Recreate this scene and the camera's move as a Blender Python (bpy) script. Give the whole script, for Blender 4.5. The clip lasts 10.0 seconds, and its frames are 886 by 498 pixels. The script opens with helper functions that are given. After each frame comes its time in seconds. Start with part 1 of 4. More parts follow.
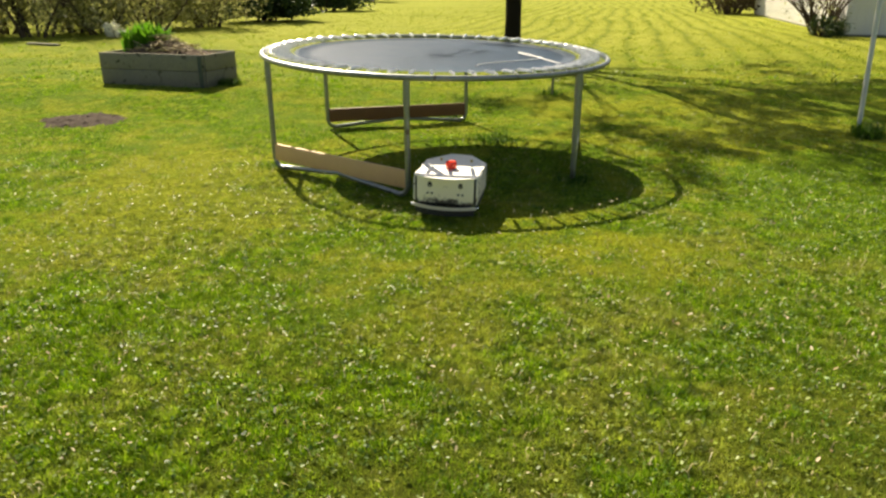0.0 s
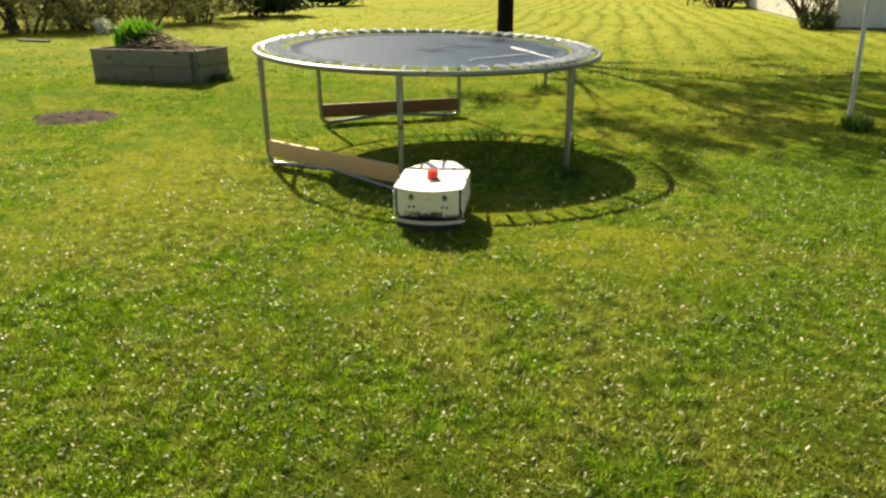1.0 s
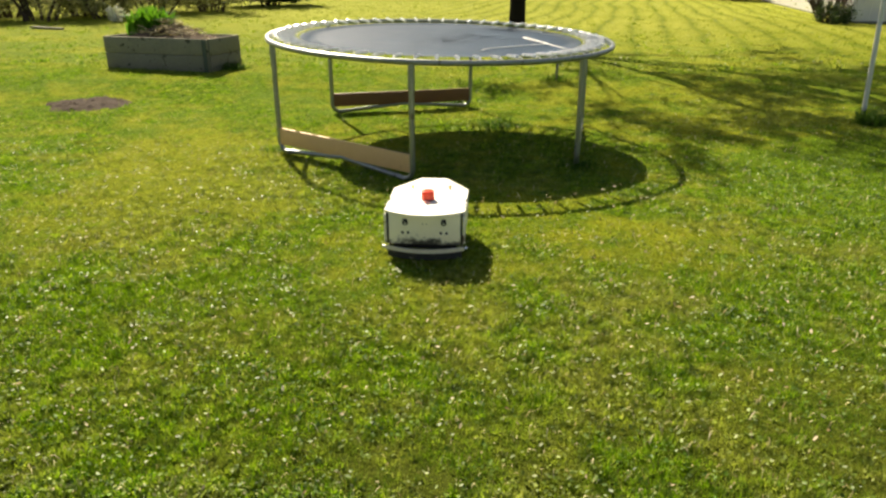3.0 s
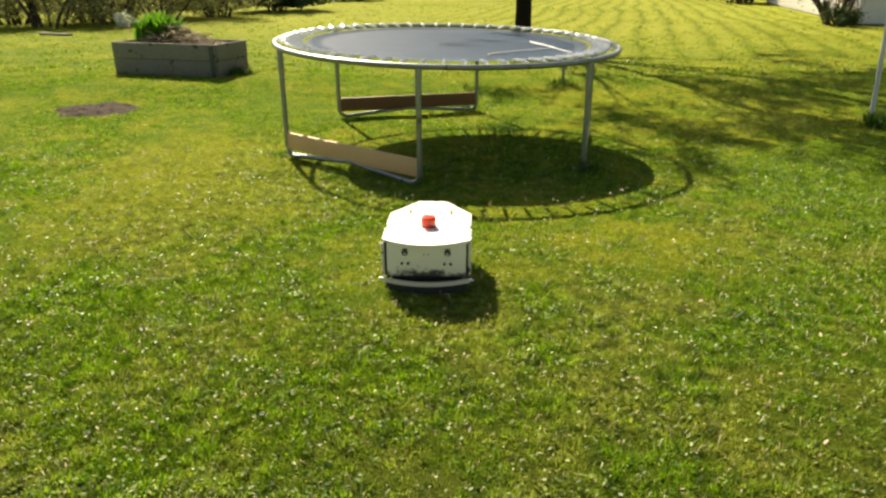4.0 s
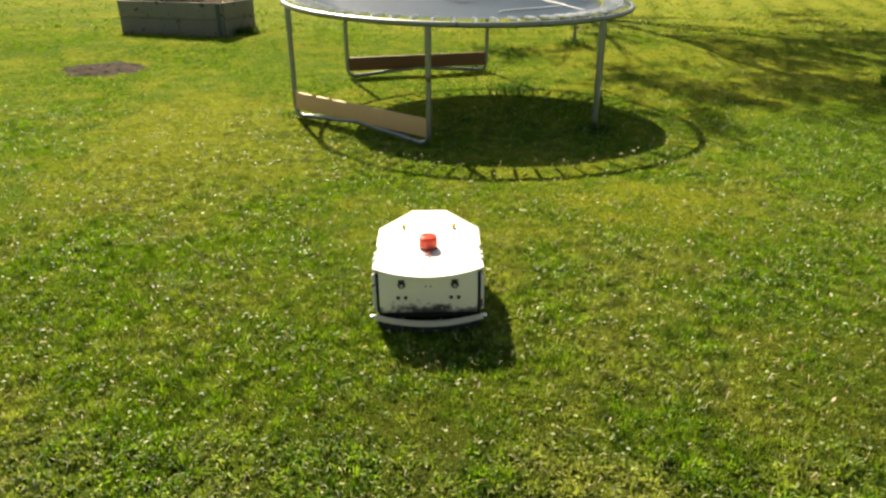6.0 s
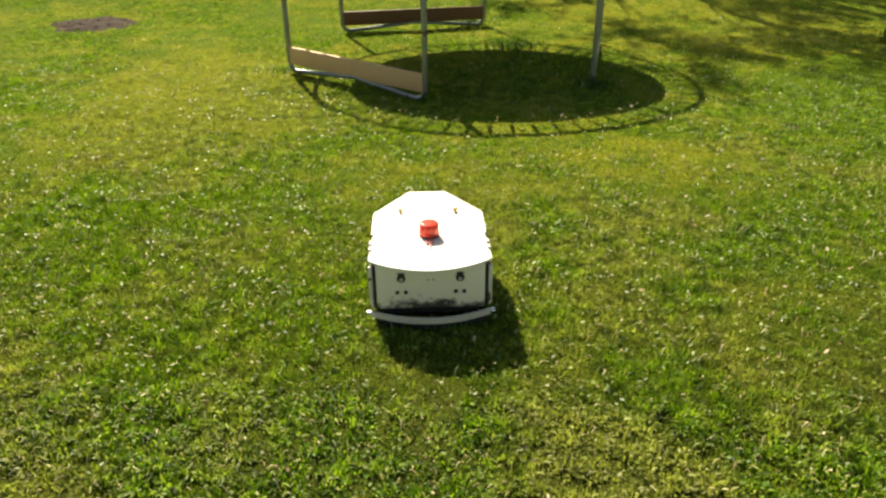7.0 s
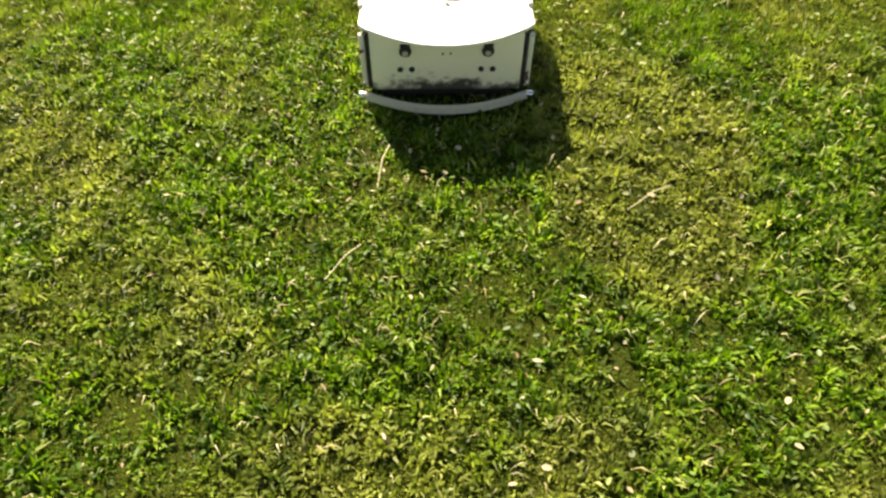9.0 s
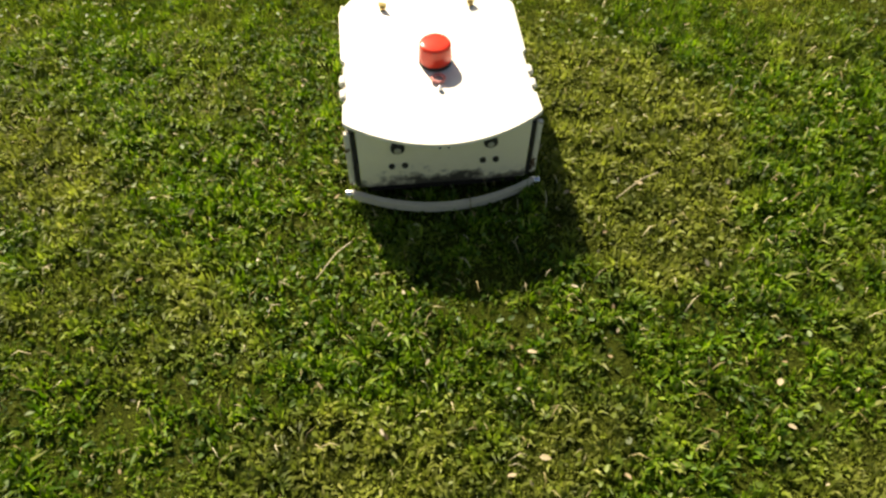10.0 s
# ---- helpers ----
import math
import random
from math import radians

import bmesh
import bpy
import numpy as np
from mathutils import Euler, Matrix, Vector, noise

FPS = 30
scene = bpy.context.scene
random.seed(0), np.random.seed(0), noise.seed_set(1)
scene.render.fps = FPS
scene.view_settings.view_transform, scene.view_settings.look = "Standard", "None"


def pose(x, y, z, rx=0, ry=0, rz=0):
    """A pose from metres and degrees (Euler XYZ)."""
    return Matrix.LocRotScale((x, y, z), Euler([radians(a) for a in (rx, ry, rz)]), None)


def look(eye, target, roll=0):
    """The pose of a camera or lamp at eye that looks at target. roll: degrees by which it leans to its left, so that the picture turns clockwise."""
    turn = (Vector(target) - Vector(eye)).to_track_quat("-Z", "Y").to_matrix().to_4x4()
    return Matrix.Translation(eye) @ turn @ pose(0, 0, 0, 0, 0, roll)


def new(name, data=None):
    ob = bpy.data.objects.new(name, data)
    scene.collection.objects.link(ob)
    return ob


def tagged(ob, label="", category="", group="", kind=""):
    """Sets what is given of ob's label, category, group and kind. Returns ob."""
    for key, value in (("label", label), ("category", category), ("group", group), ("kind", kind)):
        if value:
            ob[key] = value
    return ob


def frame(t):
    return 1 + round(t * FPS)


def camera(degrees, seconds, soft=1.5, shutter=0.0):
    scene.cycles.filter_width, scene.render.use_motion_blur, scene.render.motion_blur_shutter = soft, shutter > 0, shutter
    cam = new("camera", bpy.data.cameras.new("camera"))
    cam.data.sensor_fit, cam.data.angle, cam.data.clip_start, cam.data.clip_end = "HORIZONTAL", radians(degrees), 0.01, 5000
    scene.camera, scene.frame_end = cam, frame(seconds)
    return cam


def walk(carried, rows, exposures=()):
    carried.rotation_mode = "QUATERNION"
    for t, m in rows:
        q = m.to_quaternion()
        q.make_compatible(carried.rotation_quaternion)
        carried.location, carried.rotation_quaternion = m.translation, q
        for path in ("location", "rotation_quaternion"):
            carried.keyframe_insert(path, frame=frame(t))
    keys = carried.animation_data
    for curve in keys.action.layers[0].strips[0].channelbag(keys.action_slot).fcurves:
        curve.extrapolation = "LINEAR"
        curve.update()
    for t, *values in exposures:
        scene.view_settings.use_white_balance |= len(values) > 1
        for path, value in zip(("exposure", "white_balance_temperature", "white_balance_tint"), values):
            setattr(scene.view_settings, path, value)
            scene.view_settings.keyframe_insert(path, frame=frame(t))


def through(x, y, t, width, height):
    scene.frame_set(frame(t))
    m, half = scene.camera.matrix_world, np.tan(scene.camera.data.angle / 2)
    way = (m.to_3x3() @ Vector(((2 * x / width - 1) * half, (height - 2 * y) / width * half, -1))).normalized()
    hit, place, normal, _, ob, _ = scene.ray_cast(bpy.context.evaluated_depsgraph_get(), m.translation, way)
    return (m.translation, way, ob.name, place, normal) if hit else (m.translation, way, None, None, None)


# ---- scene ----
cam = camera(64.7, 10.0, soft=2.5)
PATH = [
    (0, (0.344, -0.619, 1.711), (0.25, 1.251, 1.007), -0.1),
    (0.5, (0.345, -0.629, 1.719), (0.245, 1.222, 0.968), -0.7),
    (1, (0.341, -0.649, 1.723), (0.265, 1.216, 1.005), -0.3),
    (1.5, (0.342, -0.66, 1.702), (0.253, 1.207, 0.99), -0.2),
    (2, (0.34, -0.65, 1.715), (0.266, 1.195, 0.945), -0.1),
    (2.5, (0.339, -0.659, 1.707), (0.249, 1.191, 0.952), 0.0),
    (4, (0.324, -0.677, 1.71), (0.206, 1.182, 0.981), -0.2),
    (4.5, (0.323, -0.676, 1.697), (0.184, 1.165, 0.927), -0.6),
    (5, (0.329, -0.671, 1.685), (0.182, 1.151, 0.874), -0.4),
    (6.5, (0.312, -0.689, 1.681), (0.177, 1.123, 0.846), -0.2),
    (7, (0.325, -0.683, 1.654), (0.196, 1.085, 0.728), -0.3),
    (7.5, (0.332, -0.678, 1.606), (0.23, 0.985, 0.5), -0.6),
    (8, (0.321, -0.708, 1.534), (0.199, 0.759, 0.181), -0.0),
    (8.5, (0.351, -0.69, 1.498), (0.164, 0.545, -0.064), -2.9),
    (9, (0.359, -0.682, 1.485), (0.223, 0.518, -0.11), -2.2),
    (9.5, (0.354, -0.709, 1.477), (0.268, 0.498, -0.116), -1.4),
    (10, (0.346, -0.68, 1.488), (0.251, 0.506, -0.12), -2.6),
]
walk(cam, [(t, look(eye, target, roll)) for t, eye, target, roll in PATH],
     [(0, 1.36, 7700, 10.5), (5, 1.33, 7700, 10.5), (6.5, 1.27, 7700, 10.5), (7.5, 1.29, 7700, 10.5), (8.0, 1.34, 7700, 10.5), (8.5, 1.58, 7700, 10.5), (9.2, 1.58, 7700, 10.5), (10, 0.92, 7700, 10.5)])

# ---- world, sun, exposure ----
SUN_WAY = Vector((0.53, -1.05, -1.0)).normalized()
world = bpy.data.worlds.new("world")
scene.world = world
world.use_nodes = True
wn = world.node_tree
sky = wn.nodes.new("ShaderNodeTexSky")
sky.sky_type = "NISHITA"
sky.sun_disc = False
sky.dust_density = 1.5
sky.ozone_density = 0.4
sky.sun_elevation = radians(40.4)
sky.sun_rotation = math.atan2(-SUN_WAY.x, -SUN_WAY.y)
wn.links.new(sky.outputs[0], wn.nodes["Background"].inputs[0])
wn.nodes["Background"].inputs[1].default_value = 0.05
sun = new("sun", bpy.data.lights.new("sun", "SUN"))
sun.data.energy = 5.0
sun.data.angle = radians(0.5)
sun.data.color = (1.0, 0.94, 0.84)
sun.matrix_world = look((0, 0, 20), Vector((0, 0, 20)) + SUN_WAY)


# ---- materials ----
def base_mat(name):
    m = bpy.data.materials.new(name)
    m.use_nodes = True
    nt = m.node_tree
    return m, nt, nt.nodes["Principled BSDF"]


def node(nt, kind, **values):
    n = nt.nodes.new(kind)
    for key, value in values.items():
        n.inputs[key].default_value = value
    return n


def ramp(nt, fac, stops):
    r = nt.nodes.new("ShaderNodeValToRGB")
    e = r.color_ramp.elements
    while len(e) < len(stops):
        e.new(0.5)
    for el, (p, c) in zip(e, stops):
        el.position, el.color = p, (*c, 1)
    nt.links.new(fac, r.inputs[0])
    return r.outputs[0]


def mix(nt, fac, a, b, blend="MIX"):
    n = nt.nodes.new("ShaderNodeMix")
    n.data_type, n.blend_type = "RGBA", blend
    for socket, value in ((n.inputs[0], fac), (n.inputs[6], a), (n.inputs[7], b)):
        if isinstance(value, bpy.types.NodeSocket):
            nt.links.new(value, socket)
        elif isinstance(value, (int, float)):
            socket.default_value = value
        else:
            socket.default_value = (*value, 1)
    return n.outputs[2]


def calc(nt, op, a, b=0.0, c=0.0):
    n = nt.nodes.new("ShaderNodeMath")
    n.operation = op
    for socket, value in zip(n.inputs, (a, b, c)):
        if isinstance(value, bpy.types.NodeSocket):
            nt.links.new(value, socket)
        else:
            socket.default_value = value
    return n.outputs[0]


def noise_at(nt, coord, scale, detail=4.0, rough=0.55, distort=0.0):
    n = node(nt, "ShaderNodeTexNoise", Scale=scale, Detail=detail, Roughness=rough, Distortion=distort)
    nt.links.new(coord, n.inputs["Vector"])
    return n.outputs["Fac"]


def bump(nt, bsdf, height, strength=0.3, distance=0.01):
    b = node(nt, "ShaderNodeBump", Strength=strength, Distance=distance)
    nt.links.new(height, b.inputs["Height"])
    nt.links.new(b.outputs[0], bsdf.inputs["Normal"])


def coords(nt):
    return nt.nodes.new("ShaderNodeTexCoord").outputs["Object"]


def worn(name, dark, light, rough=0.6, metal=0.0, scale=6.0, fine=60.0, relief=0.2, spots=None, spot_amount=0.6, random_tint=0.0):
    """A surface with stains at a large scale and grain at a fine one."""
    m, nt, b = base_mat(name)
    co = coords(nt)
    big, small = noise_at(nt, co, scale), noise_at(nt, co, fine, 3)
    c = mix(nt, calc(nt, "MULTIPLY_ADD", small, 0.5, calc(nt, "MULTIPLY", big, 0.5)), dark, light)
    if spots:
        s = calc(nt, "GREATER_THAN", noise_at(nt, co, scale * 3.1, 5, 0.7), spot_amount)
        c = mix(nt, s, c, spots)
    if random_tint:
        info = nt.nodes.new("ShaderNodeObjectInfo")
        c = mix(nt, calc(nt, "MULTIPLY", info.outputs["Random"], random_tint), c, dark)
    nt.links.new(c, b.inputs["Base Color"])
    b.inputs["Metallic"].default_value = metal
    b.inputs["Specular IOR Level"].default_value = 0.08 if rough >= 0.8 else 0.45
    nt.links.new(calc(nt, "MULTIPLY_ADD", big, 0.25, rough - 0.12), b.inputs["Roughness"])
    bump(nt, b, small, relief, 0.003)
    return m


def oval(nt, xyz, x, y, rx, ry):
    """One in the middle of an oval stretch of the lawn, nought at its edge and past it."""
    ex = calc(nt, "DIVIDE", calc(nt, "SUBTRACT", xyz.outputs[0], x), rx)
    ey = calc(nt, "DIVIDE", calc(nt, "SUBTRACT", xyz.outputs[1], y), ry)
    return calc(nt, "MAXIMUM", calc(nt, "SUBTRACT", 1.0, calc(nt, "ADD", calc(nt, "MULTIPLY", ex, ex), calc(nt, "MULTIPLY", ey, ey))), 0.0)


def patchiness(nt, co):
    """Yellowed and mossy patches of the lawn, the same for soil and blades."""
    a = noise_at(nt, co, 0.55, 4, 0.6)
    b = noise_at(nt, co, 2.6, 4, 0.6)
    xyz = nt.nodes.new("ShaderNodeSeparateXYZ")
    nt.links.new(co, xyz.inputs[0])
    worn_out = calc(nt, "ADD", oval(nt, xyz, 3.4, 9.2, 2.6, 2.8), calc(nt, "MULTIPLY", oval(nt, xyz, 0.80, 0.74, 0.36, 0.62), 3.6))
    worn_out = calc(nt, "ADD", worn_out, calc(nt, "MULTIPLY", oval(nt, xyz, 0.95, 3.6, 1.4, 1.7), 0.8))
    worn_out = calc(nt, "ADD", worn_out, calc(nt, "MULTIPLY", oval(nt, xyz, -2.1, 5.2, 1.6, 2.4), 1.5))
    worn_out = calc(nt, "SUBTRACT", worn_out, calc(nt, "MULTIPLY", oval(nt, xyz, 3.5, 5.4, 1.7, 2.0), 1.6))
    both = calc(nt, "ADD", calc(nt, "MULTIPLY", a, 0.50), calc(nt, "MULTIPLY", b, 0.50))
    return calc(nt, "MULTIPLY_ADD", worn_out, 0.07, both)


def far_yellow(nt, co):
    """The drier, paler hayfield end of the lawn, from about 14 m on."""
    xyz = nt.nodes.new("ShaderNodeSeparateXYZ")
    nt.links.new(co, xyz.inputs[0])
    r = nt.nodes.new("ShaderNodeMapRange")
    r.inputs[1].default_value, r.inputs[2].default_value = 9.0, 24.0
    nt.links.new(calc(nt, "ADD", xyz.outputs[1], calc(nt, "MULTIPLY", xyz.outputs[0], 0.35)), r.inputs[0])
    return r.outputs[0], xyz


def swath_tone(nt, co, xyz):
    """Thin wandering dark lines between the mown swaths of the far lawn."""
    u = calc(nt, "SUBTRACT", calc(nt, "MULTIPLY", xyz.outputs[0], 0.983), calc(nt, "MULTIPLY", xyz.outputs[1], 0.18))
    u = calc(nt, "ADD", u, calc(nt, "MULTIPLY", noise_at(nt, co, 0.07, 1), 2.4))
    u = calc(nt, "ADD", u, calc(nt, "MULTIPLY", noise_at(nt, co, 0.5, 1), 0.10))
    line = calc(nt, "ABSOLUTE", calc(nt, "SUBTRACT", calc(nt, "FRACT", calc(nt, "DIVIDE", u, 0.86)), 0.5))
    side = nt.nodes.new("ShaderNodeMapRange")
    side.inputs[1].default_value, side.inputs[2].default_value = -5.0, 1.0
    nt.links.new(xyz.outputs[0], side.inputs[0])
    tone = ramp(nt, calc(nt, "ADD", line, calc(nt, "MULTIPLY_ADD", noise_at(nt, co, 1.1, 3), 0.3, -0.15)), [(0.0, (0.55, 0.60, 0.48)), (0.06, (0.70, 0.74, 0.62)), (0.20, (0.95, 0.95, 0.92)), (0.5, (1.08, 1.06, 1.15))])
    return mix(nt, side.outputs[0], (0.98, 0.98, 0.98), tone)


def lawn_soil():
    m, nt, b = base_mat("lawn_soil")
    co = coords(nt)
    p = patchiness(nt, co)
    fine = noise_at(nt, co, 55, 5, 0.7)
    mid = noise_at(nt, co, 9, 5, 0.65)
    green = ramp(nt, fine, [(0.25, (0.020, 0.032, 0.003)), (0.5, (0.078, 0.135, 0.006)), (0.75, (0.18, 0.25, 0.014))])
    yellow = ramp(nt, fine, [(0.25, (0.050, 0.055, 0.005)), (0.5, (0.175, 0.20, 0.010)), (0.75, (0.30, 0.32, 0.028))])
    c = mix(nt, ramp(nt, p, [(0.46, (0, 0, 0)), (0.58, (1, 1, 1))]), green, yellow)
    far, xyz = far_yellow(nt, co)
    # soil painted darker from y 4 m inwards, to deepen the shade between blades
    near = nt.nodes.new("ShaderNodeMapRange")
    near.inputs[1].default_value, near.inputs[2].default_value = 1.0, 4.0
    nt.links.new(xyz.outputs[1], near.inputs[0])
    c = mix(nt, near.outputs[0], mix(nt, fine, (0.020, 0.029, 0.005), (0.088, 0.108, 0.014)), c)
    swath = mix(nt, mid, (0.19, 0.215, 0.022), (0.30, 0.31, 0.055))
    swath = mix(nt, ramp(nt, noise_at(nt, co, 0.16, 4, 0.6), [(0.46, (0.0, 0.0, 0.0)), (0.74, (0.9, 0.9, 0.9))]), swath, mix(nt, mid, (0.115, 0.150, 0.010), (0.21, 0.225, 0.020)))
    swath = mix(nt, 1.0, swath, swath_tone(nt, co, xyz), "MULTIPLY")
    c = mix(nt, calc(nt, "MULTIPLY", far, 0.85), c, swath)
    nt.links.new(c, b.inputs["Base Color"])
    b.inputs["Roughness"].default_value = 0.95
    b.inputs["Specular IOR Level"].default_value = 0.03
    bump(nt, b, calc(nt, "ADD", fine, mid), 1.0, 0.03)
    return m


def leaf_mat(name, stops, gloss=0.50, through=0.50, patchy=True, dry=(0.30, 0.31, 0.075), tint=0.70, shine=0.36):
    """Thin green things: part reflecting, part letting the sun through."""
    m, nt, b = base_mat(name)
    rnd = nt.nodes.new("ShaderNodeNewGeometry").outputs["Random Per Island"]
    c = ramp(nt, rnd, stops)
    if patchy:
        co = coords(nt)
        p = ramp(nt, patchiness(nt, co), [(0.47, (0, 0, 0)), (0.58, (1, 1, 1))])
        c = mix(nt, calc(nt, "MULTIPLY", p, tint), c, dry)
        tone = ramp(nt, noise_at(nt, co, 11, 3, 0.60), [(0.34, (0.42, 0.48, 0.40)), (0.49, (1.0, 1.0, 0.96)), (0.66, (1.55, 1.50, 1.40))])
        c = mix(nt, 1.0, c, tone, "MULTIPLY")
        far, xyz = far_yellow(nt, co)
        mown = mix(nt, 1.0, (0.235, 0.270, 0.026), swath_tone(nt, co, xyz), "MULTIPLY")
        c = mix(nt, calc(nt, "MULTIPLY", far, 0.75), c, mown)
    nt.links.new(c, b.inputs["Base Color"])
    b.inputs["Roughness"].default_value = gloss
    b.inputs["Specular IOR Level"].default_value = shine
    tr = nt.nodes.new("ShaderNodeBsdfTranslucent")
    nt.links.new(mix(nt, 1.0, c, (0.92, 0.98, 0.62), "MULTIPLY"), tr.inputs[0])
    s = nt.nodes.new("ShaderNodeMixShader")
    s.inputs[0].default_value = through
    nt.links.new(b.outputs[0], s.inputs[1])
    nt.links.new(tr.outputs[0], s.inputs[2])
    nt.links.new(s.outputs[0], nt.nodes["Material Output"].inputs[0])
    return m


M_SOIL = lawn_soil()
M_BLADE = leaf_mat("grass_blade", [(0.0, (0.038, 0.100, 0.004)), (0.35, (0.100, 0.205, 0.008)), (0.65, (0.180, 0.305, 0.014)), (0.90, (0.26, 0.36, 0.034)), (1.0, (0.42, 0.42, 0.17))])
M_MOSS = leaf_mat("fine_shoots", [(0.0, (0.115, 0.185, 0.010)), (0.5, (0.190, 0.275, 0.017)), (1.0, (0.285, 0.370, 0.034))], 0.6, 0.45, shine=0.2)
M_CLOVER = leaf_mat("clover_leaf", [(0.0, (0.045, 0.110, 0.010)), (0.5, (0.090, 0.185, 0.018)), (1.0, (0.16, 0.235, 0.055))], 0.46, 0.38, True, (0.24, 0.25, 0.03), 0.5, 0.32)
M_STRAW = leaf_mat("dry_straw", [(0.0, (0.20, 0.15, 0.06)), (0.5, (0.42, 0.36, 0.18)), (1.0, (0.62, 0.56, 0.36))], 0.75, 0.15, False, shine=0.1)
M_DEAD = leaf_mat("dead_leaf", [(0.0, (0.24, 0.16, 0.08)), (0.5, (0.42, 0.34, 0.21)), (1.0, (0.66, 0.58, 0.42))], 0.75, 0.2, False, shine=0.1)
M_TWIGLEAF = leaf_mat("budding_leaf", [(0.0, (0.15, 0.16, 0.06)), (0.5, (0.31, 0.31, 0.13)), (1.0, (0.52, 0.50, 0.28))], 0.6, 0.52, False)
M_HEDGE = leaf_mat("hedge_leaf", [(0.0, (0.020, 0.040, 0.010)), (0.5, (0.045, 0.085, 0.020)), (1.0, (0.10, 0.15, 0.04))], 0.5, 0.3, False)
M_LUSH = leaf_mat("lush_leaf", [(0.0, (0.05, 0.14, 0.012)), (0.5, (0.10, 0.26, 0.02)), (1.0, (0.17, 0.36, 0.04))], 0.45, 0.5, False)
M_TUFT = leaf_mat("uncut_grass", [(0.0, (0.022, 0.060, 0.006)), (0.5, (0.045, 0.105, 0.010)), (1.0, (0.080, 0.155, 0.018))], 0.6, 0.45, False, shine=0.15)
M_PETAL = leaf_mat("white_petal", [(0.0, (0.6, 0.6, 0.58)), (1.0, (0.85, 0.85, 0.82))], 0.6, 0.3, False)
M_BARK = worn("bark", (0.006, 0.005, 0.004), (0.022, 0.018, 0.014), 0.9, 0, 3, 30, 0.8)
M_TWIG = worn("twig_bark", (0.035, 0.026, 0.018), (0.12, 0.09, 0.06), 0.85, 0, 3, 30, 0.5)
M_STEEL = worn("galvanised_steel", (0.11, 0.125, 0.12), (0.38, 0.41, 0.40), 0.40, 0.85, 5, 45, 0.08, (0.11, 0.095, 0.08), 0.63)
M_POLE = worn("pole_steel", (0.42, 0.44, 0.46), (0.66, 0.68, 0.70), 0.5, 0.5, 3, 45, 0.08)
M_SPRING = worn("spring_zinc", (0.92, 0.93, 0.93), (0.98, 0.98, 0.98), 0.26, 0.15, 9, 60, 0.05)
M_BOARD = worn("pine_board", (0.54, 0.33, 0.14), (0.76, 0.50, 0.25), 0.6, 0, 4, 40, 0.2, (0.26, 0.14, 0.06), 0.69)
M_BOARD_DARK = worn("dark_brown_board", (0.10, 0.042, 0.016), (0.21, 0.095, 0.038), 0.6, 0, 4, 40, 0.2)
M_GREYPAINT = worn("scuffed_paint", (0.46, 0.41, 0.31), (0.76, 0.69, 0.54), 0.5, 0, 9, 50, 0.1)
M_SCUFF = worn("scuffed_corner", (0.62, 0.57, 0.44), (0.88, 0.84, 0.72), 0.6, 0, 9, 50, 0.2, (0.12, 0.065, 0.035), 0.57)
M_BATTEN = worn("mossy_batten", (0.040, 0.055, 0.045), (0.12, 0.14, 0.11), 0.85, 0, 4, 30, 0.5)
M_STALK = worn("dry_stalk", (0.34, 0.28, 0.15), (0.60, 0.54, 0.34), 0.7, 0, 20, 80, 0.1)
M_GREYWOOD = worn("weathered_plank", (0.125, 0.122, 0.090), (0.315, 0.300, 0.228), 0.85, 0, 2.2, 22, 0.6, (0.06, 0.062, 0.04), 0.62, 0.4)
M_COMPOST = worn("garden_compost", (0.035, 0.024, 0.015), (0.15, 0.11, 0.075), 0.95, 0, 8, 60, 1.0)
M_EARTH = worn("bare_earth", (0.018, 0.013, 0.009), (0.075, 0.056, 0.040), 0.95, 0, 6, 50, 1.0)
M_RUBBER = worn("black_rubber", (0.012, 0.012, 0.012), (0.035, 0.033, 0.030), 0.7, 0, 8, 60, 0.2)
M_DARK = worn("dark_chassis", (0.012, 0.011, 0.010), (0.05, 0.04, 0.03), 0.8, 0, 10, 60, 0.3)
M_WHITE = worn("painted_plywood", (0.74, 0.72, 0.62), (0.88, 0.86, 0.78), 0.5, 0, 5, 40, 0.08)
M_LENS = worn("lens_glass", (0.35, 0.33, 0.26), (0.6, 0.58, 0.48), 0.15, 0, 20, 80, 0.02)
M_BRASS = worn("brass_screw", (0.42, 0.32, 0.12), (0.66, 0.54, 0.26), 0.35, 0.9, 20, 80, 0.05)
M_CHROME = worn("zinc_bolt", (0.55, 0.57, 0.6), (0.8, 0.82, 0.85), 0.25, 1.0, 20, 80, 0.05)
M_ROPE = worn("white_rope", (0.66, 0.66, 0.62), (0.84, 0.84, 0.80), 0.7, 0, 20, 80, 0.3)
M_PINK = worn("faded_red_tag", (0.55, 0.16, 0.14), (0.72, 0.30, 0.26), 0.5, 0, 20, 80, 0.1)
M_WALL = worn("white_house_paint", (0.62, 0.61, 0.58), (0.82, 0.81, 0.78), 0.7, 0, 1.5, 20, 0.2)
M_ROOF = worn("clay_roof", (0.20, 0.07, 0.04), (0.36, 0.14, 0.08), 0.8, 0, 2, 20, 0.4)
M_PLINTH = worn("stone_plinth", (0.14, 0.13, 0.12), (0.32, 0.30, 0.28), 0.9, 0, 2, 14, 0.6)


